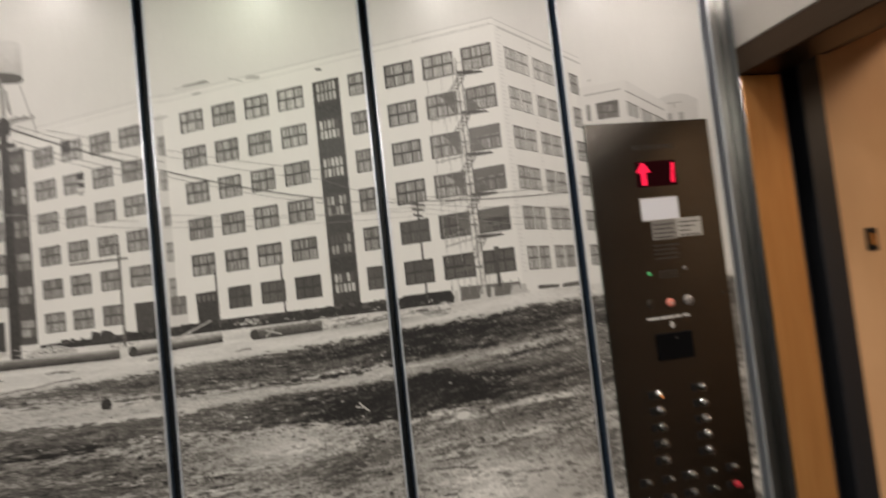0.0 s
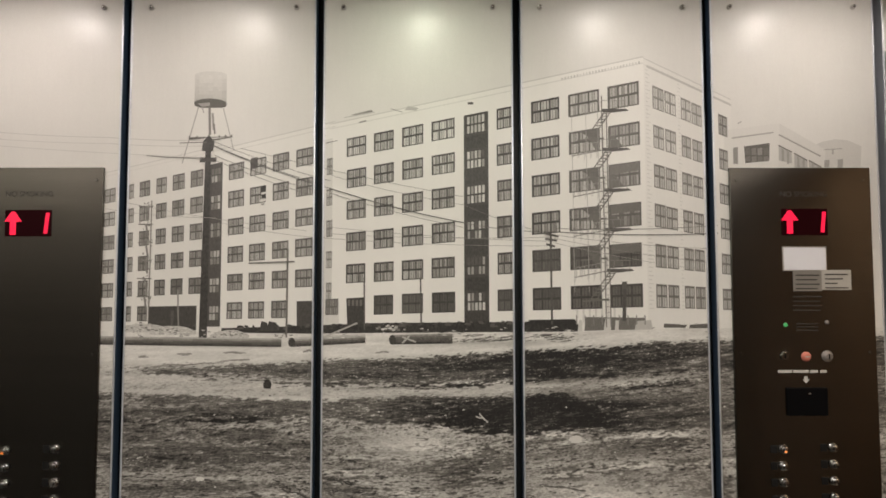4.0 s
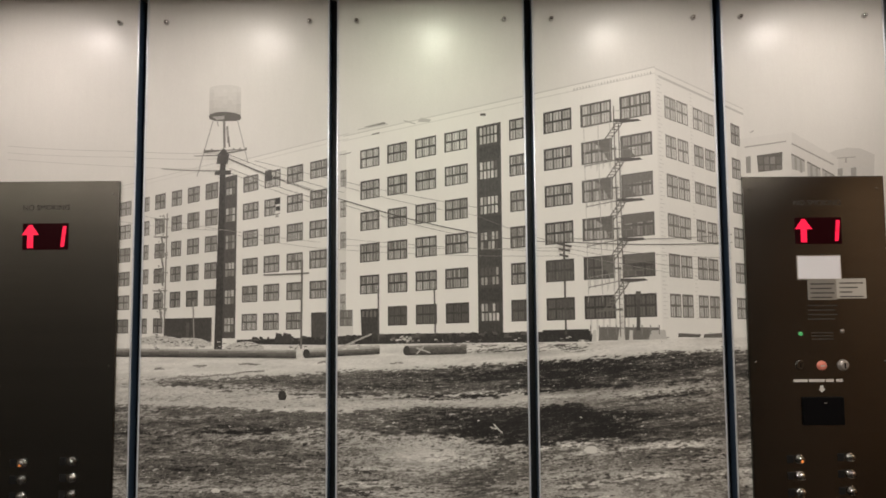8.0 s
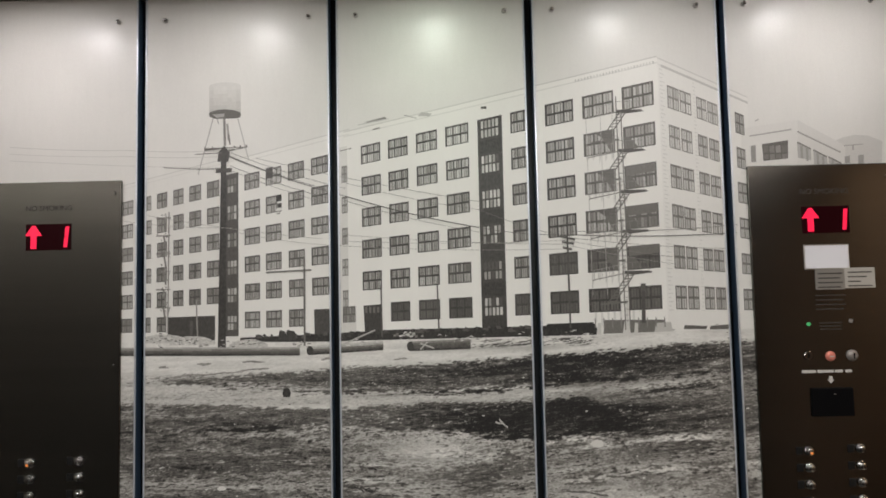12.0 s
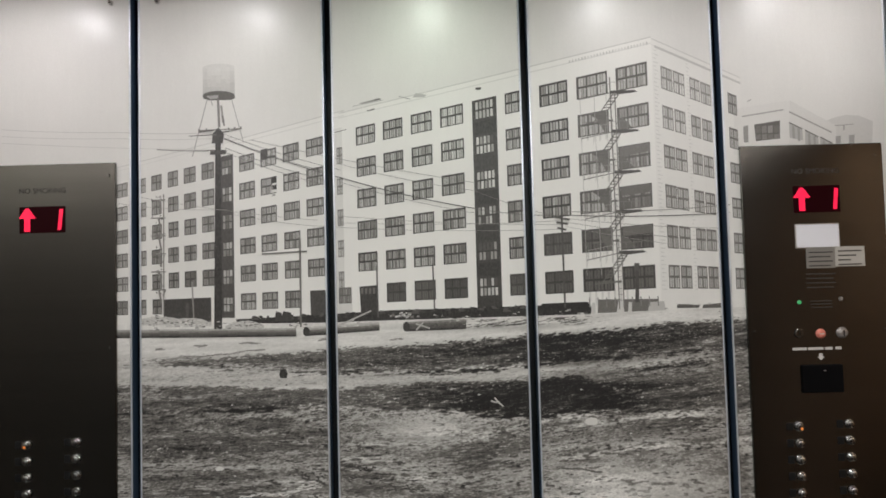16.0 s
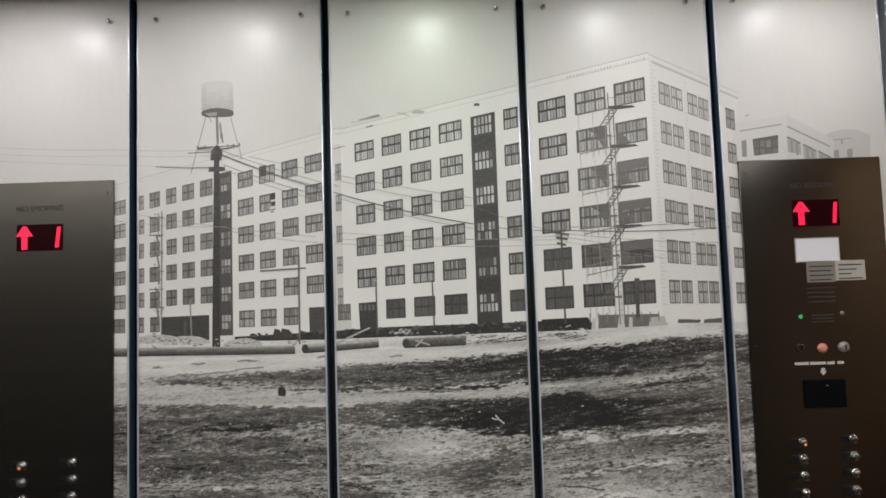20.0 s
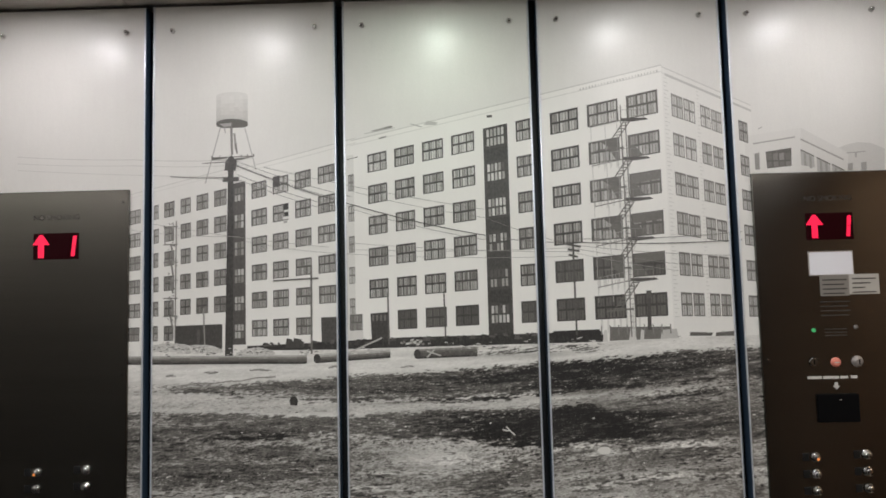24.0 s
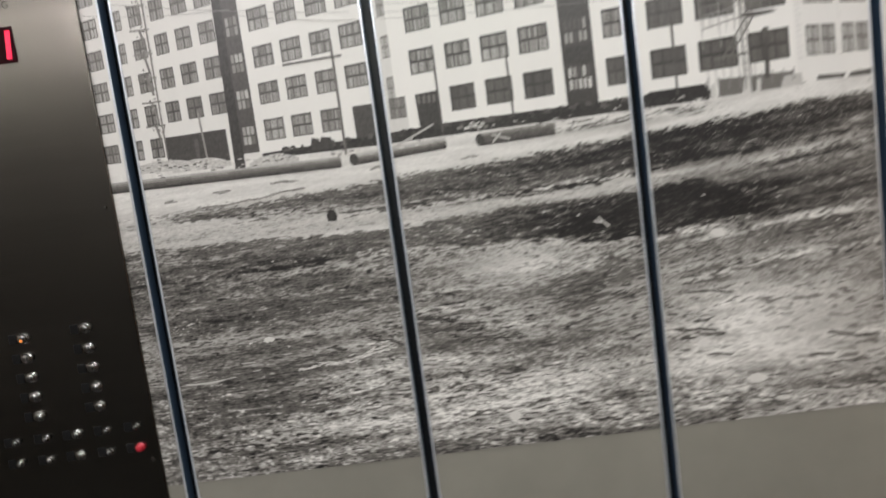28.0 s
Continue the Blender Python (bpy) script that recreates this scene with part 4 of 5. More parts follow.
def tuft(a, b, width, tone, loose):
    """A ragged line of short strokes from a to b: a branch, a crack or a ridge of straw."""
    n = int(math.hypot(b[0] - a[0], b[1] - a[1]) / 0.0045) + 4
    for j in range(n):
        e = (j + rng.random()) / n
        x = lerp(a[0], b[0], e)
        z = lerp(a[1], b[1], e) + 0.0016 * math.sin(9 * e + 30 * a[0]) + rng.gauss(0, width * 0.45 * loose)
        half = rng.uniform(0.003, 0.009)
        rise = half * (b[1] - a[1]) / (b[0] - a[0]) + rng.uniform(-0.002, 0.002) * loose
        stroke((x - half, z - rise), (x + half, z + rise), rng.uniform(0.0016, 0.0036) + width * 0.25 * (1 - loose), tone + rng.uniform(-0.02, 0.16), 9)


def photo_ground_things():
    # pipes lying along the road
    for a, b, r, deep in (((-1.116, 1.444), (-0.357, 1.433), 0.0105, 0.12), ((-0.331, 1.434), (-0.142, 1.444), 0.0115, 0.0), ((-0.073, 1.440), (0.081, 1.443), 0.0120, 0.24)):
        for k, t in enumerate((0.76 - deep, 0.62 - deep, 0.44 - deep * 0.6, 0.28, 0.19)):
            h = r * (1 - 2 * (k + 0.5) / 5)
            for j in range(30):
                p, q = [(lerp(a[0], b[0], e), lerp(a[1], b[1], e) + h) for e in (j / 30, (j + 1) / 30)]
                stroke(p, q, r * 0.44, t + rng.uniform(-0.045, 0.045), 9)
        if a[0] < -1.2:
            continue
        n = 12
        draw([(a[0] + 0.009 * math.cos(2 * math.pi * k / n), a[1] + r * 1.05 * math.sin(2 * math.pi * k / n)) for k in range(n)], 0.18, 10)
    for a, b in (((-0.163, 1.483), (-0.244, 1.449)), ((-0.029, 1.450), (-0.048, 1.431)), ((-0.048, 1.447), (-0.012, 1.434))):
        stroke(a, b, 0.004, 0.70, 11)
    # heaps of pale rubble
    for cx, cz, w in ((*(-0.716, 1.472), 0.07), (*(-0.636, 1.466), 0.06), (*(-0.490, 1.456), 0.05)):
        n = 10
        top = [(cx + w * (1 - 2 * k / n), cz - 0.004 + 0.013 * math.sin(math.pi * k / n) + rng.uniform(0, 0.003)) for k in range(n + 1)]
        for p, q in zip(top, top[1:]):
            draw([(q[0], cz - 0.012), (p[0], cz - 0.012), p, q], 0.76, 9, 0.45)
        for k in range(30):
            x, z = cx + rng.gauss(0, w * 0.5), cz + rng.gauss(0, 0.005)
            s = rng.uniform(0.0015, 0.005)
            draw([(x - s, z - s * 0.3), (x + s, z - s * 0.4), (x + s * 0.5, z + s * 0.3), (x - s * 0.6, z + s * 0.3)], rng.choice((0.30, 0.45, 0.62, 0.84)), 9)
    # litter of stones, boards and snow along the foot of the bank
    for k in range(520):
        x = rng.uniform(-1.2, 1.2)
        if noise.noise((x * 9, 0.0, 3.0)) < -0.05 or (x > 0.42 and rng.random() < 0.75):
            continue
        z = along(GROUND_TOP, x) + rng.gauss(-0.002, 0.007)
        s = rng.uniform(0.0015, 0.006)
        t = rng.choice((0.18, 0.26, 0.36, 0.62, 0.84, 0.88))
        draw([(x - s, z - s * 0.12), (x + s * 0.9, z - s * 0.18), (x + s * 0.7, z + s * 0.22), (x - s * 0.6, z + s * 0.26)], t, 9)
    # the small dark cask on the sand
    cx, cz = (-0.392, 1.327)
    draw([(cx - 0.009, cz - 0.010), (cx + 0.008, cz - 0.011), (cx + 0.011, cz), (cx + 0.007, cz + 0.011), (cx - 0.007, cz + 0.012), (cx - 0.011, cz + 0.001)], 0.14, 9)
    # pale sticks and stones
    for a, b in (((0.039, 1.221), (0.072, 1.217)), ((0.043, 1.215), (0.070, 1.211)), ((0.149, 1.253), (0.171, 1.231)), ((0.140, 1.246), (0.157, 1.242)), ((0.045, 1.223), (0.070, 1.216)),
                 ((-0.745, 1.018), (-0.666, 1.018)), ((-0.389, 1.029), (-0.316, 1.038))):
        wire(a, b, 0.002, 0.0035, 0.78, 9, 4)
    # dark branches and the pale ridge in the rough field, and dark cracks and stones on the sand
    for a, b, w, t in (((-0.245, 1.092), (-0.163, 1.078), 0.006, 0.14), ((-0.240, 1.064), (-0.148, 1.052), 0.007, 0.13), ((-0.195, 1.032), (-0.110, 1.036), 0.005, 0.14),
                       ((-0.115, 1.034), (-0.035, 1.027), 0.0065, 0.20), ((-0.375, 1.078), (-0.295, 1.066), 0.008, 0.14), ((-0.350, 1.060), (-0.290, 1.050), 0.005, 0.16),
                       ((-0.520, 1.036), (-0.410, 1.044), 0.006, 0.18), ((0.305, 1.074), (0.415, 1.060), 0.0035, 0.26), ((0.330, 1.008), (0.355, 1.006), 0.005, 0.22),
                       ((0.292, 0.992), (0.375, 0.984), 0.0042, 0.24), ((0.300, 0.975), (0.322, 0.973), 0.006, 0.24), ((0.350, 0.975), (0.388, 0.973), 0.005, 0.26),
                       ((0.352, 0.933), (0.405, 0.926), 0.003, 0.34), ((0.455, 1.103), (0.495, 1.102), 0.004, 0.26), ((0.500, 1.102), (0.545, 1.100), 0.013, 0.44),
                       ((0.615, 0.944), (0.660, 0.934), 0.005, 0.32), ((0.655, 0.930), (0.715, 0.926), 0.006, 0.30), ((0.570, 0.902), (0.615, 0.898), 0.004, 0.36),
                       ((0.600, 0.876), (0.690, 0.880), 0.004, 0.38), ((0.060, 1.098), (0.150, 1.112), 0.005, 0.18), ((0.070, 1.080), (0.190, 1.092), 0.005, 0.20)):
        tuft(a, b, w * 1.4, t, 0.30 if a[0] > 0.25 else 0.80)
    for a, b, w in (((-0.510, 1.020), (-0.400, 1.024), 0.004), ((-0.400, 1.024), (-0.345, 1.038), 0.009), ((-0.360, 1.034), (-0.300, 1.044), 0.016), ((-0.330, 1.010), (-0.270, 0.985), 0.020)):
        tuft(a, b, w, 0.76, 1.0)
    # thin marks on the sandy road
    for a, b in (((-0.620, 1.404), (-0.590, 1.404)), ((-0.505, 1.409), (-0.455, 1.408)), ((-0.720, 1.398), (-0.700, 1.398)), ((-0.300, 1.412), (-0.275, 1.413)), ((-0.115, 1.408), (-0.085, 1.410)),
                 ((-0.690, 1.374), (-0.560, 1.380)), ((-0.655, 1.366), (-0.600, 1.368)), ((-0.560, 1.380), (-0.440, 1.392))):
        tuft(a, b, 0.0012, 0.48, 0.5)
    for cx, cz, w, h in ((0.452, 0.866, 0.024, 0.011), (-0.070, 0.856, 0.016, 0.010), (0.345, 0.958, 0.014, 0.009), (0.395, 1.187, 0.018, 0.010), (-0.560, 1.090, 0.012, 0.006)):
        n = 12
        draw([(cx + w * math.cos(2 * math.pi * k / n) * rng.uniform(0.85, 1.1), cz + h * math.sin(2 * math.pi * k / n) * rng.uniform(0.85, 1.1)) for k in range(n)], 0.84, 9)
    for k in range(260):
        x, z = rng.uniform(-1.2, 1.2), rng.uniform(0.80, 1.36)
        s = rng.uniform(0.0012, 0.0042)
        draw([(x - s, z), (x, z - s * 0.5), (x + s * 1.3, z), (x, z + s * 0.6)], rng.choice((0.80, 0.72, 0.20, 0.24, 0.85)), 9)
    for k in range(170):
        x, z = rng.uniform(-1.2, 1.2), rng.uniform(0.80, 1.10)
        s = rng.uniform(0.004, 0.016)
        stroke((x - s, z), (x + s, z + rng.uniform(-0.002, 0.003)), rng.uniform(0.0012, 0.0026), rng.choice((0.18, 0.22, 0.26, 0.74)), 9)


photo_ground_things()


def clip(points, x0, x1, z0, z1):
    """The part of a convex outline inside a rectangle."""
    for axis, limit, sign in ((0, x0, 1), (0, x1, -1), (1, z0, 1), (1, z1, -1)):
        out = []
        for p, q in zip(points, points[1:] + points[:1]):
            dp, dq = sign * (p[axis] - limit), sign * (q[axis] - limit)
            if dp >= 0:
                out.append(p)
            if dp * dq < 0:
                t = dp / (dp - dq)
                out.append((lerp(p[0], q[0], t), lerp(p[1], q[1], t)))
        points = out
        if len(points) < 3:
            return []
    return points


STEP = 0.00004       # thickness of one layer of ink


def stacked():
    """Each drawn shape with its level: one above whatever it covers, so that no two lie in one plane."""
    cells, out, ground_level = {}, [], 0
    order = sorted(range(len(DRAWN)), key=lambda k: DRAWN[k][0])
    for phase in (0, 1):
        for k in order:
            layer, pts, tone, dirt = DRAWN[k]
            if (layer > 6) != bool(phase):
                continue
            xs, zs = [p[0] for p in pts], [p[1] for p in pts]
            b = (min(xs), max(xs), min(zs), max(zs))
            keys = [(i, j) for i in range(int(b[0] // 0.05), int(b[1] // 0.05) + 1) for j in range(int(b[2] // 0.05), int(b[3] // 0.05) + 1)]
            level = 1 + (ground_level if phase and b[2] < 1.52 else 0)
            for key in keys:
                for o, lv in cells.get(key, ()):
                    if lv >= level and b[0] <= o[1] and o[0] <= b[1] and b[2] <= o[3] and o[2] <= b[3]:
                        level = lv + 1
            for key in keys:
                cells.setdefault(key, []).append((b, level))
            out.append((level, pts, tone, dirt))
        if phase == 0:
            ground_level = 1 + max(o[0] for o in out)
    return out, ground_level


STACK, GROUND_LEVEL = stacked()


def print_foot(x):
    """Height of the lower edge of the photograph, which was hung a little out of level."""
    return 0.789 - 0.022 * x


def photo_mesh(x0, x1, z1):
    """The printed face of one panel: the sky, the fine net of the ground, and all drawn shapes that fall on it."""
    nx, nz = round((x1 - x0) / 0.0018), 440
    u, v = np.meshgrid(np.linspace(x0, x1, nx + 1), np.linspace(0, 1, nz + 1))
    top, foot = along(GROUND_TOP, u), print_foot(u)
    zz = foot + (top - foot) * v
    z0 = print_foot(x0) + 0.001
    tone, dirt = ground_tone(u, zz)
    co = np.stack([u, np.full_like(u, -STEP * GROUND_LEVEL), zz], -1).reshape(-1, 3)
    ids = np.arange((nx + 1) * (nz + 1)).reshape(nz + 1, nx + 1)
    quads = np.stack([ids[:-1, :-1], ids[:-1, 1:], ids[1:, 1:], ids[1:, :-1]], -1).reshape(-1, 4)
    ground = np.stack([tone, dirt, np.zeros_like(tone), np.ones_like(tone)], -1).reshape(-1, 4)[quads.ravel()]
    verts, faces, tones = [], [], []
    n = 24
    for j in range(n):
        a, b = lerp(1.2, z1, j / n), lerp(1.2, z1, (j + 1) / n)
        base = len(verts)
        verts.extend([(x0, 0.0, a), (x1, 0.0, a), (x1, 0.0, b), (x0, 0.0, b)])
        faces.append([base, base + 1, base + 2, base + 3])
        ta, tb = (0.90 + 0.01 * float(ease((z1 - z) / (z1 - 1.6))) for z in (a, b))
        tones.append([(ta, 0), (ta, 0), (tb, 0), (tb, 0)])
    for level, pts, t, d in STACK:
        c = clip(pts, x0, x1, z0, z1)
        if c:
            base = len(verts)
            verts.extend((x, -STEP * level, z) for x, z in c)
            faces.append(list(range(base, base + len(c))))
            tones.append([(t, d)] * len(c))
    flat = np.array([(t, d, 0.0, 1.0) for f in tones for t, d in f])
    loops = np.concatenate([quads.ravel(), np.concatenate([np.array(f) for f in faces]) + len(co)])
    counts = np.concatenate([np.full(len(quads), 4), [len(f) for f in faces]])
    me = bpy.data.meshes.new("photo")
    me.vertices.add(len(co) + len(verts))
    me.vertices.foreach_set("co", np.concatenate([co, np.array(verts)]).ravel())
    me.loops.add(len(loops))
    me.loops.foreach_set("vertex_index", loops.astype(np.int32))
    me.polygons.add(len(counts))
    me.polygons.foreach_set("loop_start", np.concatenate([[0], np.cumsum(counts)[:-1]]).astype(np.int32))
    me.update(calc_edges=True)
    att = me.color_attributes.new("tone", "FLOAT_COLOR", "CORNER")
    att.data.foreach_set("color", np.concatenate([ground, flat]).ravel().astype(np.float32))
    me.materials.append(PRINT)
    me.validate()
    return me


def standoff(x, z):
    """A chrome cap on a short stem, as turned metal."""
    return turned([(0.0034, 0.0), (0.0034, -0.0050), (0.0050, -0.0056), (0.0054, -0.0076), (0.0044, -0.0094), (0.0024, -0.0104), (0.0006, -0.0106)], x, z, 20)


def mural_panel(k):
    x0, x1 = SEAMS[k] + JOINT, SEAMS[k + 1] - JOINT
    shows = ["far factory wing", "water tower and factory wing", "factory front and stair bay", "factory corner and fire escape", "farther factory building"][k]
    t = thing("mural_panel", ((x0 + x1) / 2, 0.02, 0.02), "satin wall panel with sepia photograph of " + shows, "wall panel", "picture panels of the wall")
    part("board", box(x0, x1, 0.0005, 0.016, 0.02, PANEL_TOP, 0.0008, 1), PLATE_GREY, t, "grey laminate board, bare below the photograph")
    ob = new("photograph", photo_mesh(x0 + 0.0042, x1 - 0.0042, PANEL_TOP - 0.001))
    ob.parent = t
    tagged(ob, "warm black and white photograph of an old factory")
    for a, b in ((x0 - 0.0004, x0 + 0.0040), (x1 - 0.0040, x1 + 0.0004)):
        part("edge_strip", box(a, b, -0.0012, 0.018, 0.02, PANEL_TOP, 0.0006, 1), EDGE, t, "polished metal edge strip")
    for a, b in ((x0 - 0.0012, x0 - 0.0003), (x1 + 0.0003, x1 + 0.0012)):
        part("joint_face", box(a, b, -0.0006, 0.030, 0.02, PANEL_TOP), BLUE_EDGE, t, "blue-tinted side of the panel in the joint")
    for x in (x0 + 0.052, x1 - 0.052):
        cap = part("standoff_screw", standoff(x, 2.312), BRIGHT_CHROME, t, "round chrome screw cap on a stem")
        part("washer", turned([(0.0070, -0.0002), (0.0070, -0.0012), (0.0060, -0.0020)], x, 2.312, 20), SCREW_STEEL, cap, "thin steel washer")
    settle(t)


for k in range(5):
    mural_panel(k)

# ---------------------------------------------------------------- control plates
FACE = -0.007        # front of the plates


def words(text, x, y, z, size, mat, name, parent):
    """Flat lettering, centred at x, facing the car."""
    cu = bpy.data.curves.new(name, "FONT")
    cu.body, cu.size, cu.align_x, cu.align_y, cu.extrude = text, size, "CENTER", "CENTER", 0.0002
    ob = new(name, cu)
    ob.matrix_basis = pose(x, y, z, 90, 0, 0)
    cu.materials.append(mat)
    ob.parent = parent
    return ob


def bar(x0, x1, z0, z1, mat, name, parent, depth=0.0008, label=""):
    return part(name, box(x0, x1, FACE - depth, FACE + 0.001, z0, z1), mat, parent, label)


def push_button(cx, cz, parent, r=0.0115, cap=CHROME, glow=None, plate=True):
    b = part("push_button", turned([(r * 1.25, FACE + 0.001), (r * 1.25, FACE - 0.002), (r * 1.12, FACE - 0.0035), (r * 1.05, FACE - 0.0035), (r, FACE - 0.009),
                                    (r * 0.86, FACE - 0.0115), (r * 0.45, FACE - 0.0130), (r * 0.1, FACE - 0.0134)], cx, cz, 20), cap, parent, "domed chrome push button" if cap is CHROME else "domed red push button")
    if glow:
        part("halo", turned([(r * 0.36, FACE - 0.0112), (r * 0.33, FACE - 0.0134), (r * 0.15, FACE - 0.0138)], cx + r * 0.05, cz - r * 0.30, 14), glow, b, "amber glowing centre")
    if plate:
        part("braille_plate", box(cx - r * 1.25 - 0.020, cx - r * 1.25 - 0.003, FACE - 0.0014, FACE + 0.001, cz - 0.010, cz + 0.010, 0.0012, 1), BRAILLE, parent, "black raised-character plate")
    return b


def seven_one(x, z, h, parent):
    """The figure 1 of the display: two upright slanted bars."""
    w = h * 0.17
    for k in range(2):
        a, b = z - h / 2 + k * (h / 2 + 0.0005), z - h / 2 + (k + 1) * h / 2 - 0.0005
        lean = 0.10
        pts = [(x + (a - z) * lean - w / 2, a), (x + (a - z) * lean + w / 2, a), (x + (b - z) * lean + w / 2, b), (x + (b - z) * lean - w / 2, b)]
        part("display_digit", outline(pts, FACE - 0.0026, FACE - 0.0016), RED_LED, parent, "glowing red figure 1")


def display(cx, cz, parent):
    w, h = 0.060, 0.0345
    d = part("display_window", box(cx - w, cx + w, FACE - 0.0016, FACE + 0.001, cz - h, cz + h, 0.0008, 1), RED_DIM, parent, "black floor display with a red arrow")
    ax, top, low = cx - 0.0385, cz + 0.030, cz - 0.030
    pts = [(ax - 0.0075, low), (ax + 0.0075, low), (ax + 0.0075, top - 0.024), (ax, top - 0.021), (ax - 0.0075, top - 0.024)]
    part("display_arrow", outline(pts, FACE - 0.0026, FACE - 0.0016), RED_LED, d, "glowing red arrow shaft")
    part("display_arrow", outline([(ax - 0.022, top - 0.026), (ax + 0.022, top - 0.026), (ax + 0.004, top), (ax - 0.004, top)], FACE - 0.0028, FACE - 0.0016), RED_LED, d, "glowing red arrow head")
    seven_one(cx + 0.048, cz, 0.054, d)


def control_plate(cx, label, shift, top):
    t = thing("control_panel", (cx, FACE, 0.45), label, "control panel", "control plates of the lift")
    part("plate", box(cx - 0.183, cx + 0.183, FACE, 0.001, 0.45, top, 0.0024, 3), COP_STEEL, t, "brushed steel face plate")
    for sx in (cx - 0.165, cx + 0.165):
        for z in (top - 0.033, 1.405, 0.872, 0.48):
            part("screw", turned([(0.0042, FACE + 0.001), (0.0042, FACE - 0.0008), (0.0028, FACE - 0.0018)], sx, z, 12), CHROME, t)
    dx = cx + 0.008 * (1 if cx > 0 else -1)
    words("NO SMOKING", dx, FACE - 0.0002, top - 0.070, 0.0195, DARK_INK, "engraved_text", t)
    display(dx, 1.741, t)
    for col in (-0.047, 0.080):
        for r in range(5):
            push_button(cx + shift + col, 1.163 - 0.0415 * r + (0.004 if col > 0 else 0), t, 0.0096, CHROME, AMBER_LED if (r == 0 and col < 0) else None)
    for r, z in enumerate((0.948, 0.902)):
        for c in range(5):
            last = r == 1 and c == 4
            push_button(cx + shift - 0.104 + 0.0625 * c, z, t, 0.0085 if c == 2 else 0.0078 if last else 0.0060, RED_BUTTON if last else CHROME)
    return t


left_plate = control_plate(-1.004, "tall brushed steel lift control plate with chrome buttons", 0.0, 1.886)
settle(left_plate)
right_plate = control_plate(0.983, "tall brushed steel lift control plate with card reader and buttons", -0.018, 1.883)
# inspection card and engraved labels
bar(0.934, 1.043, 1.617, 1.675, CARD, "paper_card", right_plate, 0.0015, "white paper card in a holder")
part("card_frame", box(0.931, 1.046, FACE - 0.0008, FACE + 0.001, 1.614, 1.678, 0.0006, 1), STEEL, right_plate)
left_label = bar(0.957, 1.030, 1.563, 1.615, LABEL, "engraved_label", right_plate, 0.0018, "grey engraved label with dark lines of text")
for k in range(4):
    part("text_line", box(0.963, 1.024 - 0.006 * (k % 2), FACE - 0.0024, FACE - 0.001, 1.605 - 0.0115 * k - 0.003, 1.605 - 0.0115 * k), DARK_INK, left_label)
right_label = bar(1.030, 1.106, 1.566, 1.617, PALE_LABEL, "engraved_label", right_plate, 0.0016, "pale label with dark lines of text")
for k in range(4):
    part("text_line", box(1.038, 1.098 - 0.014 * (k % 3), FACE - 0.0022, FACE - 0.001, 1.607 - 0.0115 * k - 0.003, 1.607 - 0.0115 * k), DARK_INK, right_label)
for k in range(4):
    bar(0.955, 1.030 - 0.006 * (k % 2), 1.547 - 0.0115 * k, 1.550 - 0.0115 * k, DARK_INK, "engraved_line", right_plate, 0.0003)
for k in range(3):
    bar(0.962, 1.018, 1.478 - 0.008 * k, 1.4805 - 0.008 * k, DARK_INK, "engraved_line", right_plate, 0.0003)
part("green_led", turned([(0.0052, FACE + 0.001), (0.0052, FACE - 0.0015), (0.003, FACE - 0.0035)], 0.934, 1.477, 14), GREEN_LED, right_plate, "small glowing green lamp")
part("unlit_led", turned([(0.0056, FACE + 0.001), (0.0056, FACE - 0.0015), (0.003, FACE - 0.0035)], 1.040, 1.483, 14), GREY_KNOB, right_plate, "small unlit lamp")
# key switch, pink lamp and knob
key = part("key_switch", turned([(0.012, FACE + 0.001), (0.012, FACE - 0.002), (0.010, FACE - 0.004)], 0.929, 1.398, 20), CHROME, right_plate, "round key switch")
part("keyhole", box(0.9275, 0.9305, FACE - 0.0047, FACE - 0.003, 1.392, 1.404), BLACK_PLASTIC, key)
pink = part("call_lamp", turned([(0.0125, FACE + 0.001), (0.0125, FACE - 0.002), (0.0105, FACE - 0.003), (0.0105, FACE - 0.005), (0.0065, FACE - 0.007)], 0.984, 1.396, 24), PINK_BUTTON, right_plate, "pinkish round lamp lens")
part("lens_bars", box(0.978, 0.990, FACE - 0.0076, FACE - 0.0045, 1.3945, 1.3975), PALE_LABEL, pink)
knob = part("knob", turned([(0.0145, FACE + 0.001), (0.0145, FACE - 0.002), (0.0120, FACE - 0.004), (0.0105, FACE - 0.009), (0.0065, FACE - 0.010)], 1.038, 1.397, 24), GREY_KNOB, right_plate, "grey round knob")
part("knob_slot", box(1.0365, 1.0395, FACE - 0.0108, FACE - 0.008, 1.390, 1.404), BLACK_PLASTIC, knob)
# white line of small lettering, the pointer and the card reader
x = 0.911
for k, w in enumerate((0.036, 0.040, 0.020, 0.0165)):
    bar(x, x + w, 1.3550, 1.3620, WHITE_INK, "printed_word", right_plate, 0.0004)
    x += w + (0.003 if k < 2 else 0.006)
part("pointer", outline([(0.9775, 1.346), (0.9865, 1.346), (0.9865, 1.338), (0.991, 1.338), (0.982, 1.328), (0.973, 1.338), (0.9775, 1.338)], FACE - 0.0005, FACE + 0.001), WHITE_INK, right_plate, "white downward pointer")
reader = part("card_reader", box(0.930, 1.034, FACE - 0.006, FACE + 0.001, 1.247, 1.318, 0.0025, 2), BLACK_PLASTIC, right_plate, "black glossy card reader")
part("reader_led", box(0.984, 0.990, FACE - 0.0066, FACE - 0.005, 1.302, 1.304), GREY_KNOB, reader)
settle(right_plate)

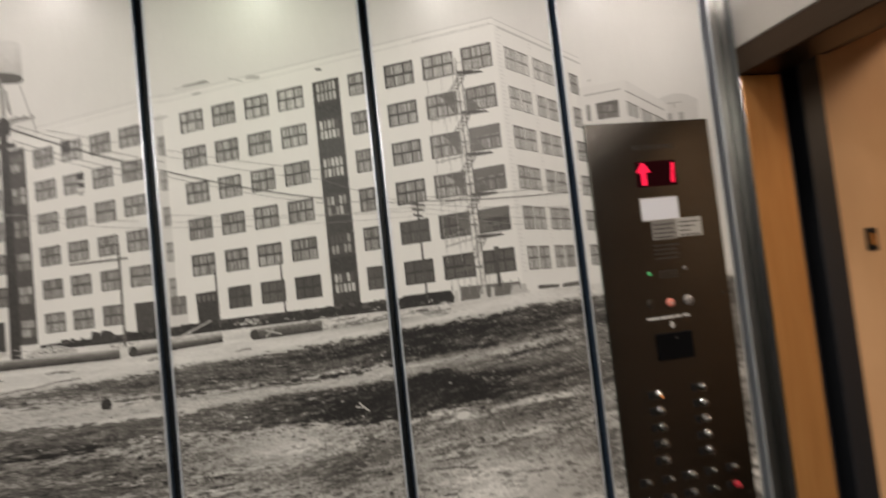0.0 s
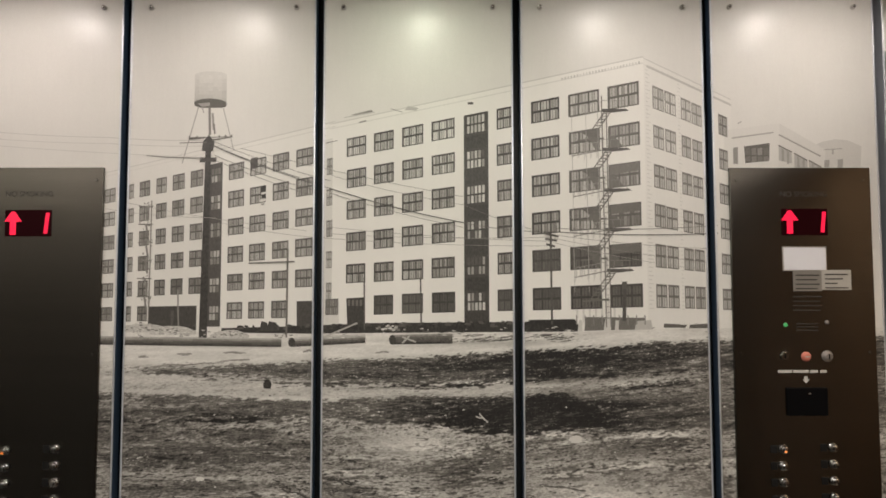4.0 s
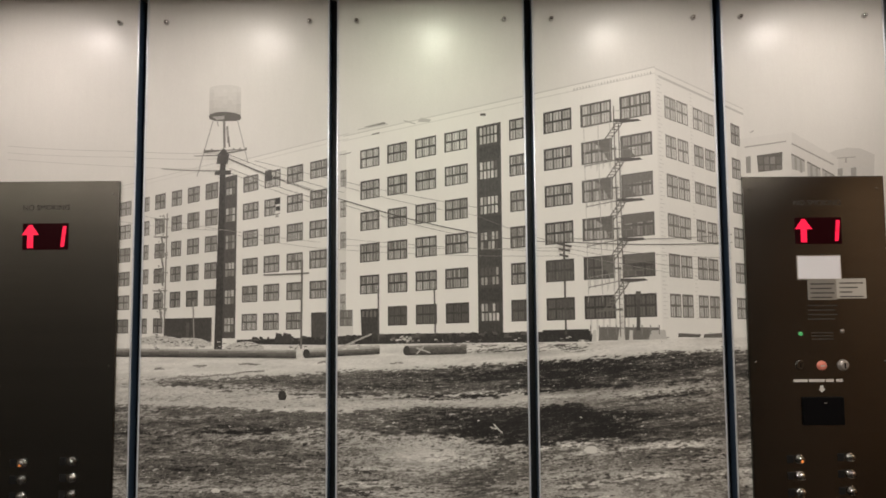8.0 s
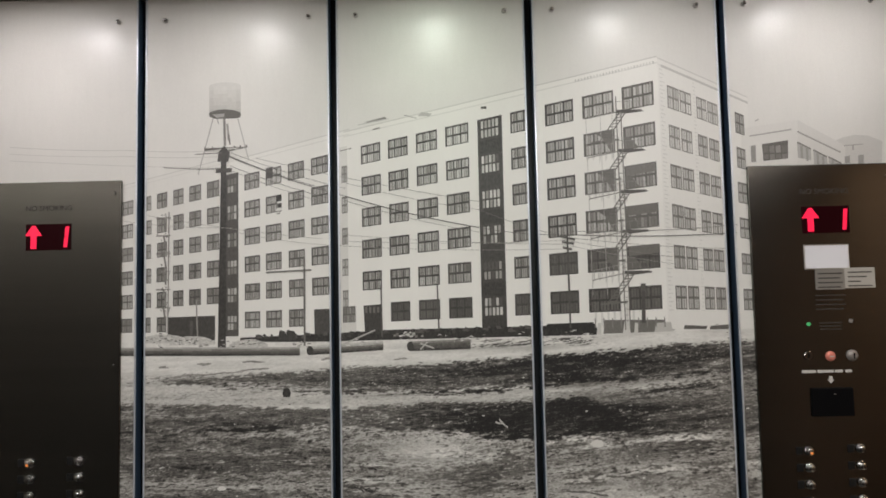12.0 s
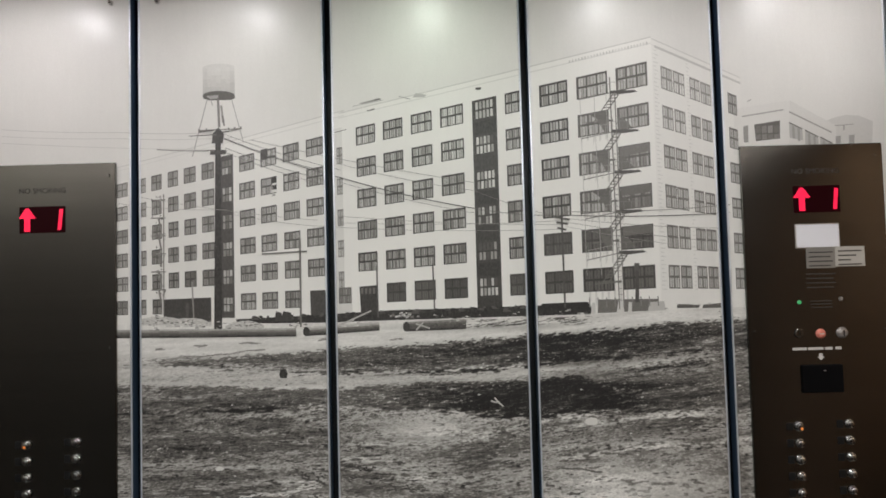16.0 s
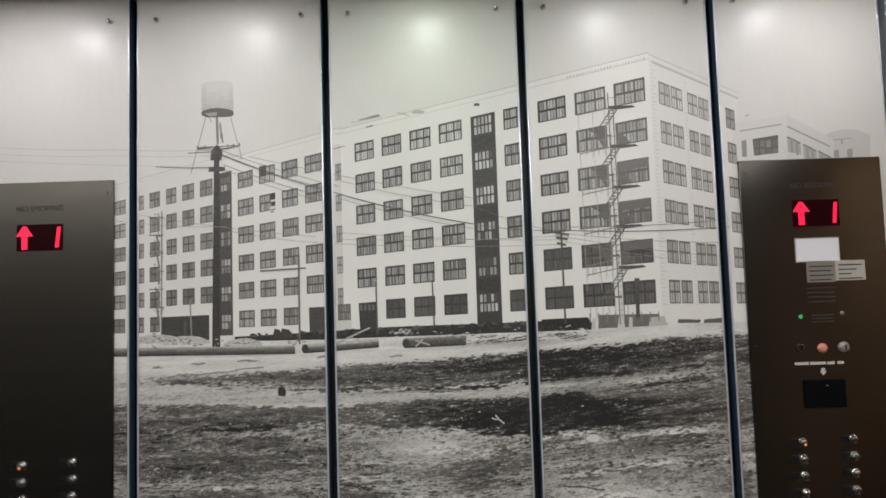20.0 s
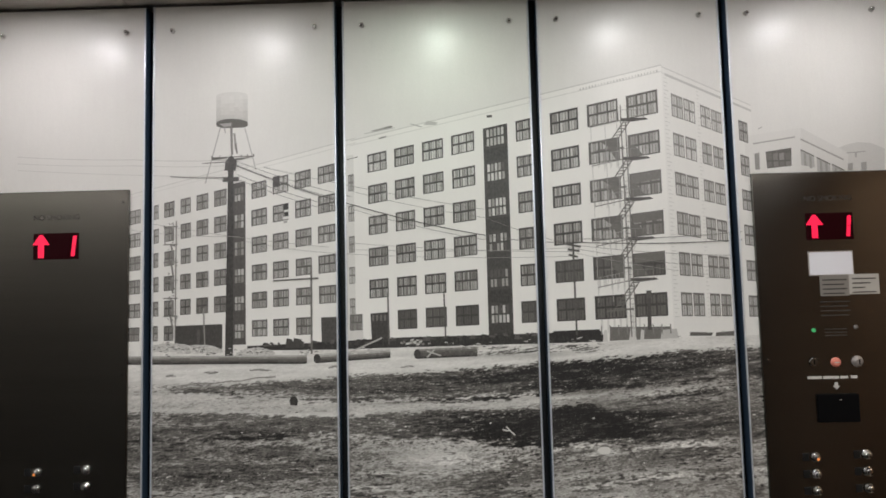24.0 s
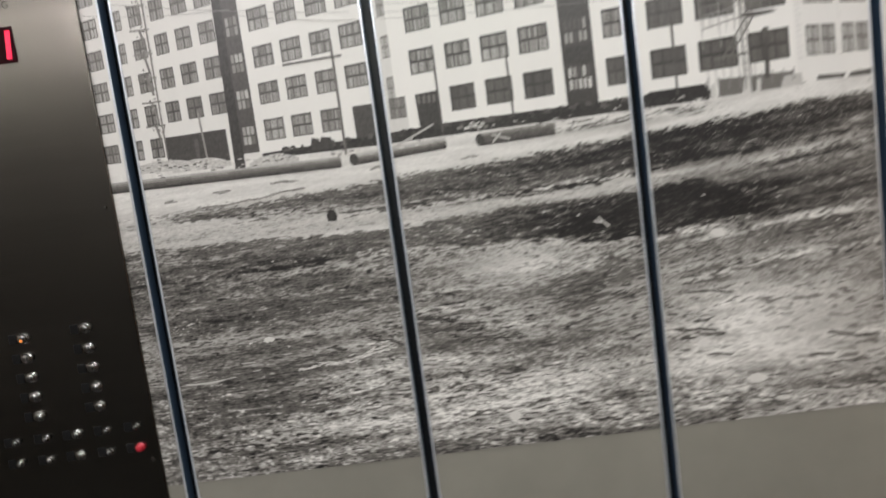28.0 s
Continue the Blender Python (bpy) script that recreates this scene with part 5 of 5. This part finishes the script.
# ---------------------------------------------------------------- the door end of the car and the hall beyond
POST_Y, DOOR_Y, HEAD_Z = -0.050, -1.30, 2.060
structure("wall_east", box(WALL_X, WALL_X + 0.06, POST_Y, 0.04, 0.0, CEIL, 0.003, 2), POST_STEEL, "brushed steel return post beside the open door")
structure("wall_east_return", box(WALL_X, WALL_X + 0.06, BACK_Y, DOOR_Y, 0.0, CEIL, 0.003, 2), STEEL, "brushed steel return wall of the car")
structure("door_header", box(WALL_X, WALL_X + 0.06, DOOR_Y, POST_Y, HEAD_Z, CEIL, 0.003, 2), STEEL, "brushed steel transom over the door")
structure("trim", box(1.2145, 1.2200, -0.004, 0.03, 0.0, CEIL, 0.0008, 1), EDGE, "polished strip in the corner")
structure("corner_strip", box(1.2205, 1.249, 0.004, 0.03, 0.0, CEIL, 0.001, 1), STEEL, "steel filler strip in the corner")
# Added band: the transom's brown underside with its shade in the colour.
structure("door_head_dark_band", box(WALL_X - 0.004, 1.378, DOOR_Y + 0.001, POST_Y - 0.002, HEAD_Z - 0.075, HEAD_Z - 0.001, 0.004, 2), SHADED_SOFFIT, "dark band for the brown, shaded underside of the door transom")
structure("door_jamb", box(WALL_X + 0.003, 1.372, POST_Y - 0.007, POST_Y - 0.001, 0.0, HEAD_Z - 0.077, 0.001, 2), BRONZE, "polished bronze jamb of the car door")
structure("door_pocket", box(WALL_X + 0.0605, 1.385, POST_Y, 0.03, 0.0, HEAD_Z - 0.002), DARK, "black pocket behind the jamb")
structure("shaft_wall", box(1.385, 1.46, 0.10, 0.16, -0.2, 2.5), DARK, "black shaft seen through the door gap")
structure("shaft_head", box(1.311, 1.58, DOOR_Y, 0.16, 2.05, 2.12), DARK, "dark head of the door opening")
structure("landing_frame", box(1.46, 1.535, -0.030, 0.16, 0.0, 2.05, 0.005, 2), DARK, "dark steel landing door frame")
structure("landing_reveal", box(1.535, 1.86, -0.015, 0.16, 0.0, 2.35, 0.004, 2), HALL_PLASTER, "orange-tan plaster reveal of the landing door")
structure("landing_frame_return", box(1.46, 1.86, DOOR_Y - 0.2, DOOR_Y, 0.0, 2.12, 0.005, 2), HALL_UNSEEN, "unseen landing door side, grey-brown to tone the plate reflection")
structure("sill", box(WALL_X + 0.001, 1.86, DOOR_Y, POST_Y, -0.06, -0.002), STEEL, "grooved metal door sill")
structure("hall_floor", box(1.86, 4.2, -3.0, 1.2, -0.12, 0.0), FLOOR_MAT, "dark stone floor of the hall")
structure("hall_wall_far", box(4.2, 4.3, -3.0, 1.2, 0.0, 2.8), HALL_WOOD, "orange wood wall of the hall")
structure("hall_wall_side", box(1.86, 4.2, 1.2, 1.3, 0.0, 2.8), HALL_WOOD, "orange wood wall of the hall")
structure("hall_wall_near", box(1.86, 4.2, -3.1, -3.0, 0.0, 2.8), HALL_UNSEEN, "unseen hall wall, grey-brown to tone the plate reflection")
structure("hall_ceiling", box(1.58, 4.3, -3.1, 1.3, 2.8, 2.9), HALL_PLASTER, "plain hall ceiling")
structure("hall_front", box(1.76, 1.86, 0.16, 1.2, 0.0, 2.8), HALL_WOOD, "orange wood wall round the lift door")
structure("hall_front_return", box(1.76, 1.86, -3.0, DOOR_Y - 0.2, 0.0, 2.8), HALL_WOOD, "orange wood wall round the lift door")
structure("hall_front_head", box(1.58, 1.86, DOOR_Y, 0.16, 2.12, 2.8), HALL_PLASTER, "orange-tan plaster over the lift door")
call = thing("hall_call_plate", (1.64, -0.015, 1.505), "small bronze floor plate on the tan door reveal", "sign")
part("plate", box(1.622, 1.658, -0.021, -0.0145, 1.472, 1.538, 0.002, 2), BRAILLE, call)
part("character_bar", box(1.632, 1.648, -0.0225, -0.020, 1.488, 1.522), BRONZE, call, "raised bronze character")
settle(call)
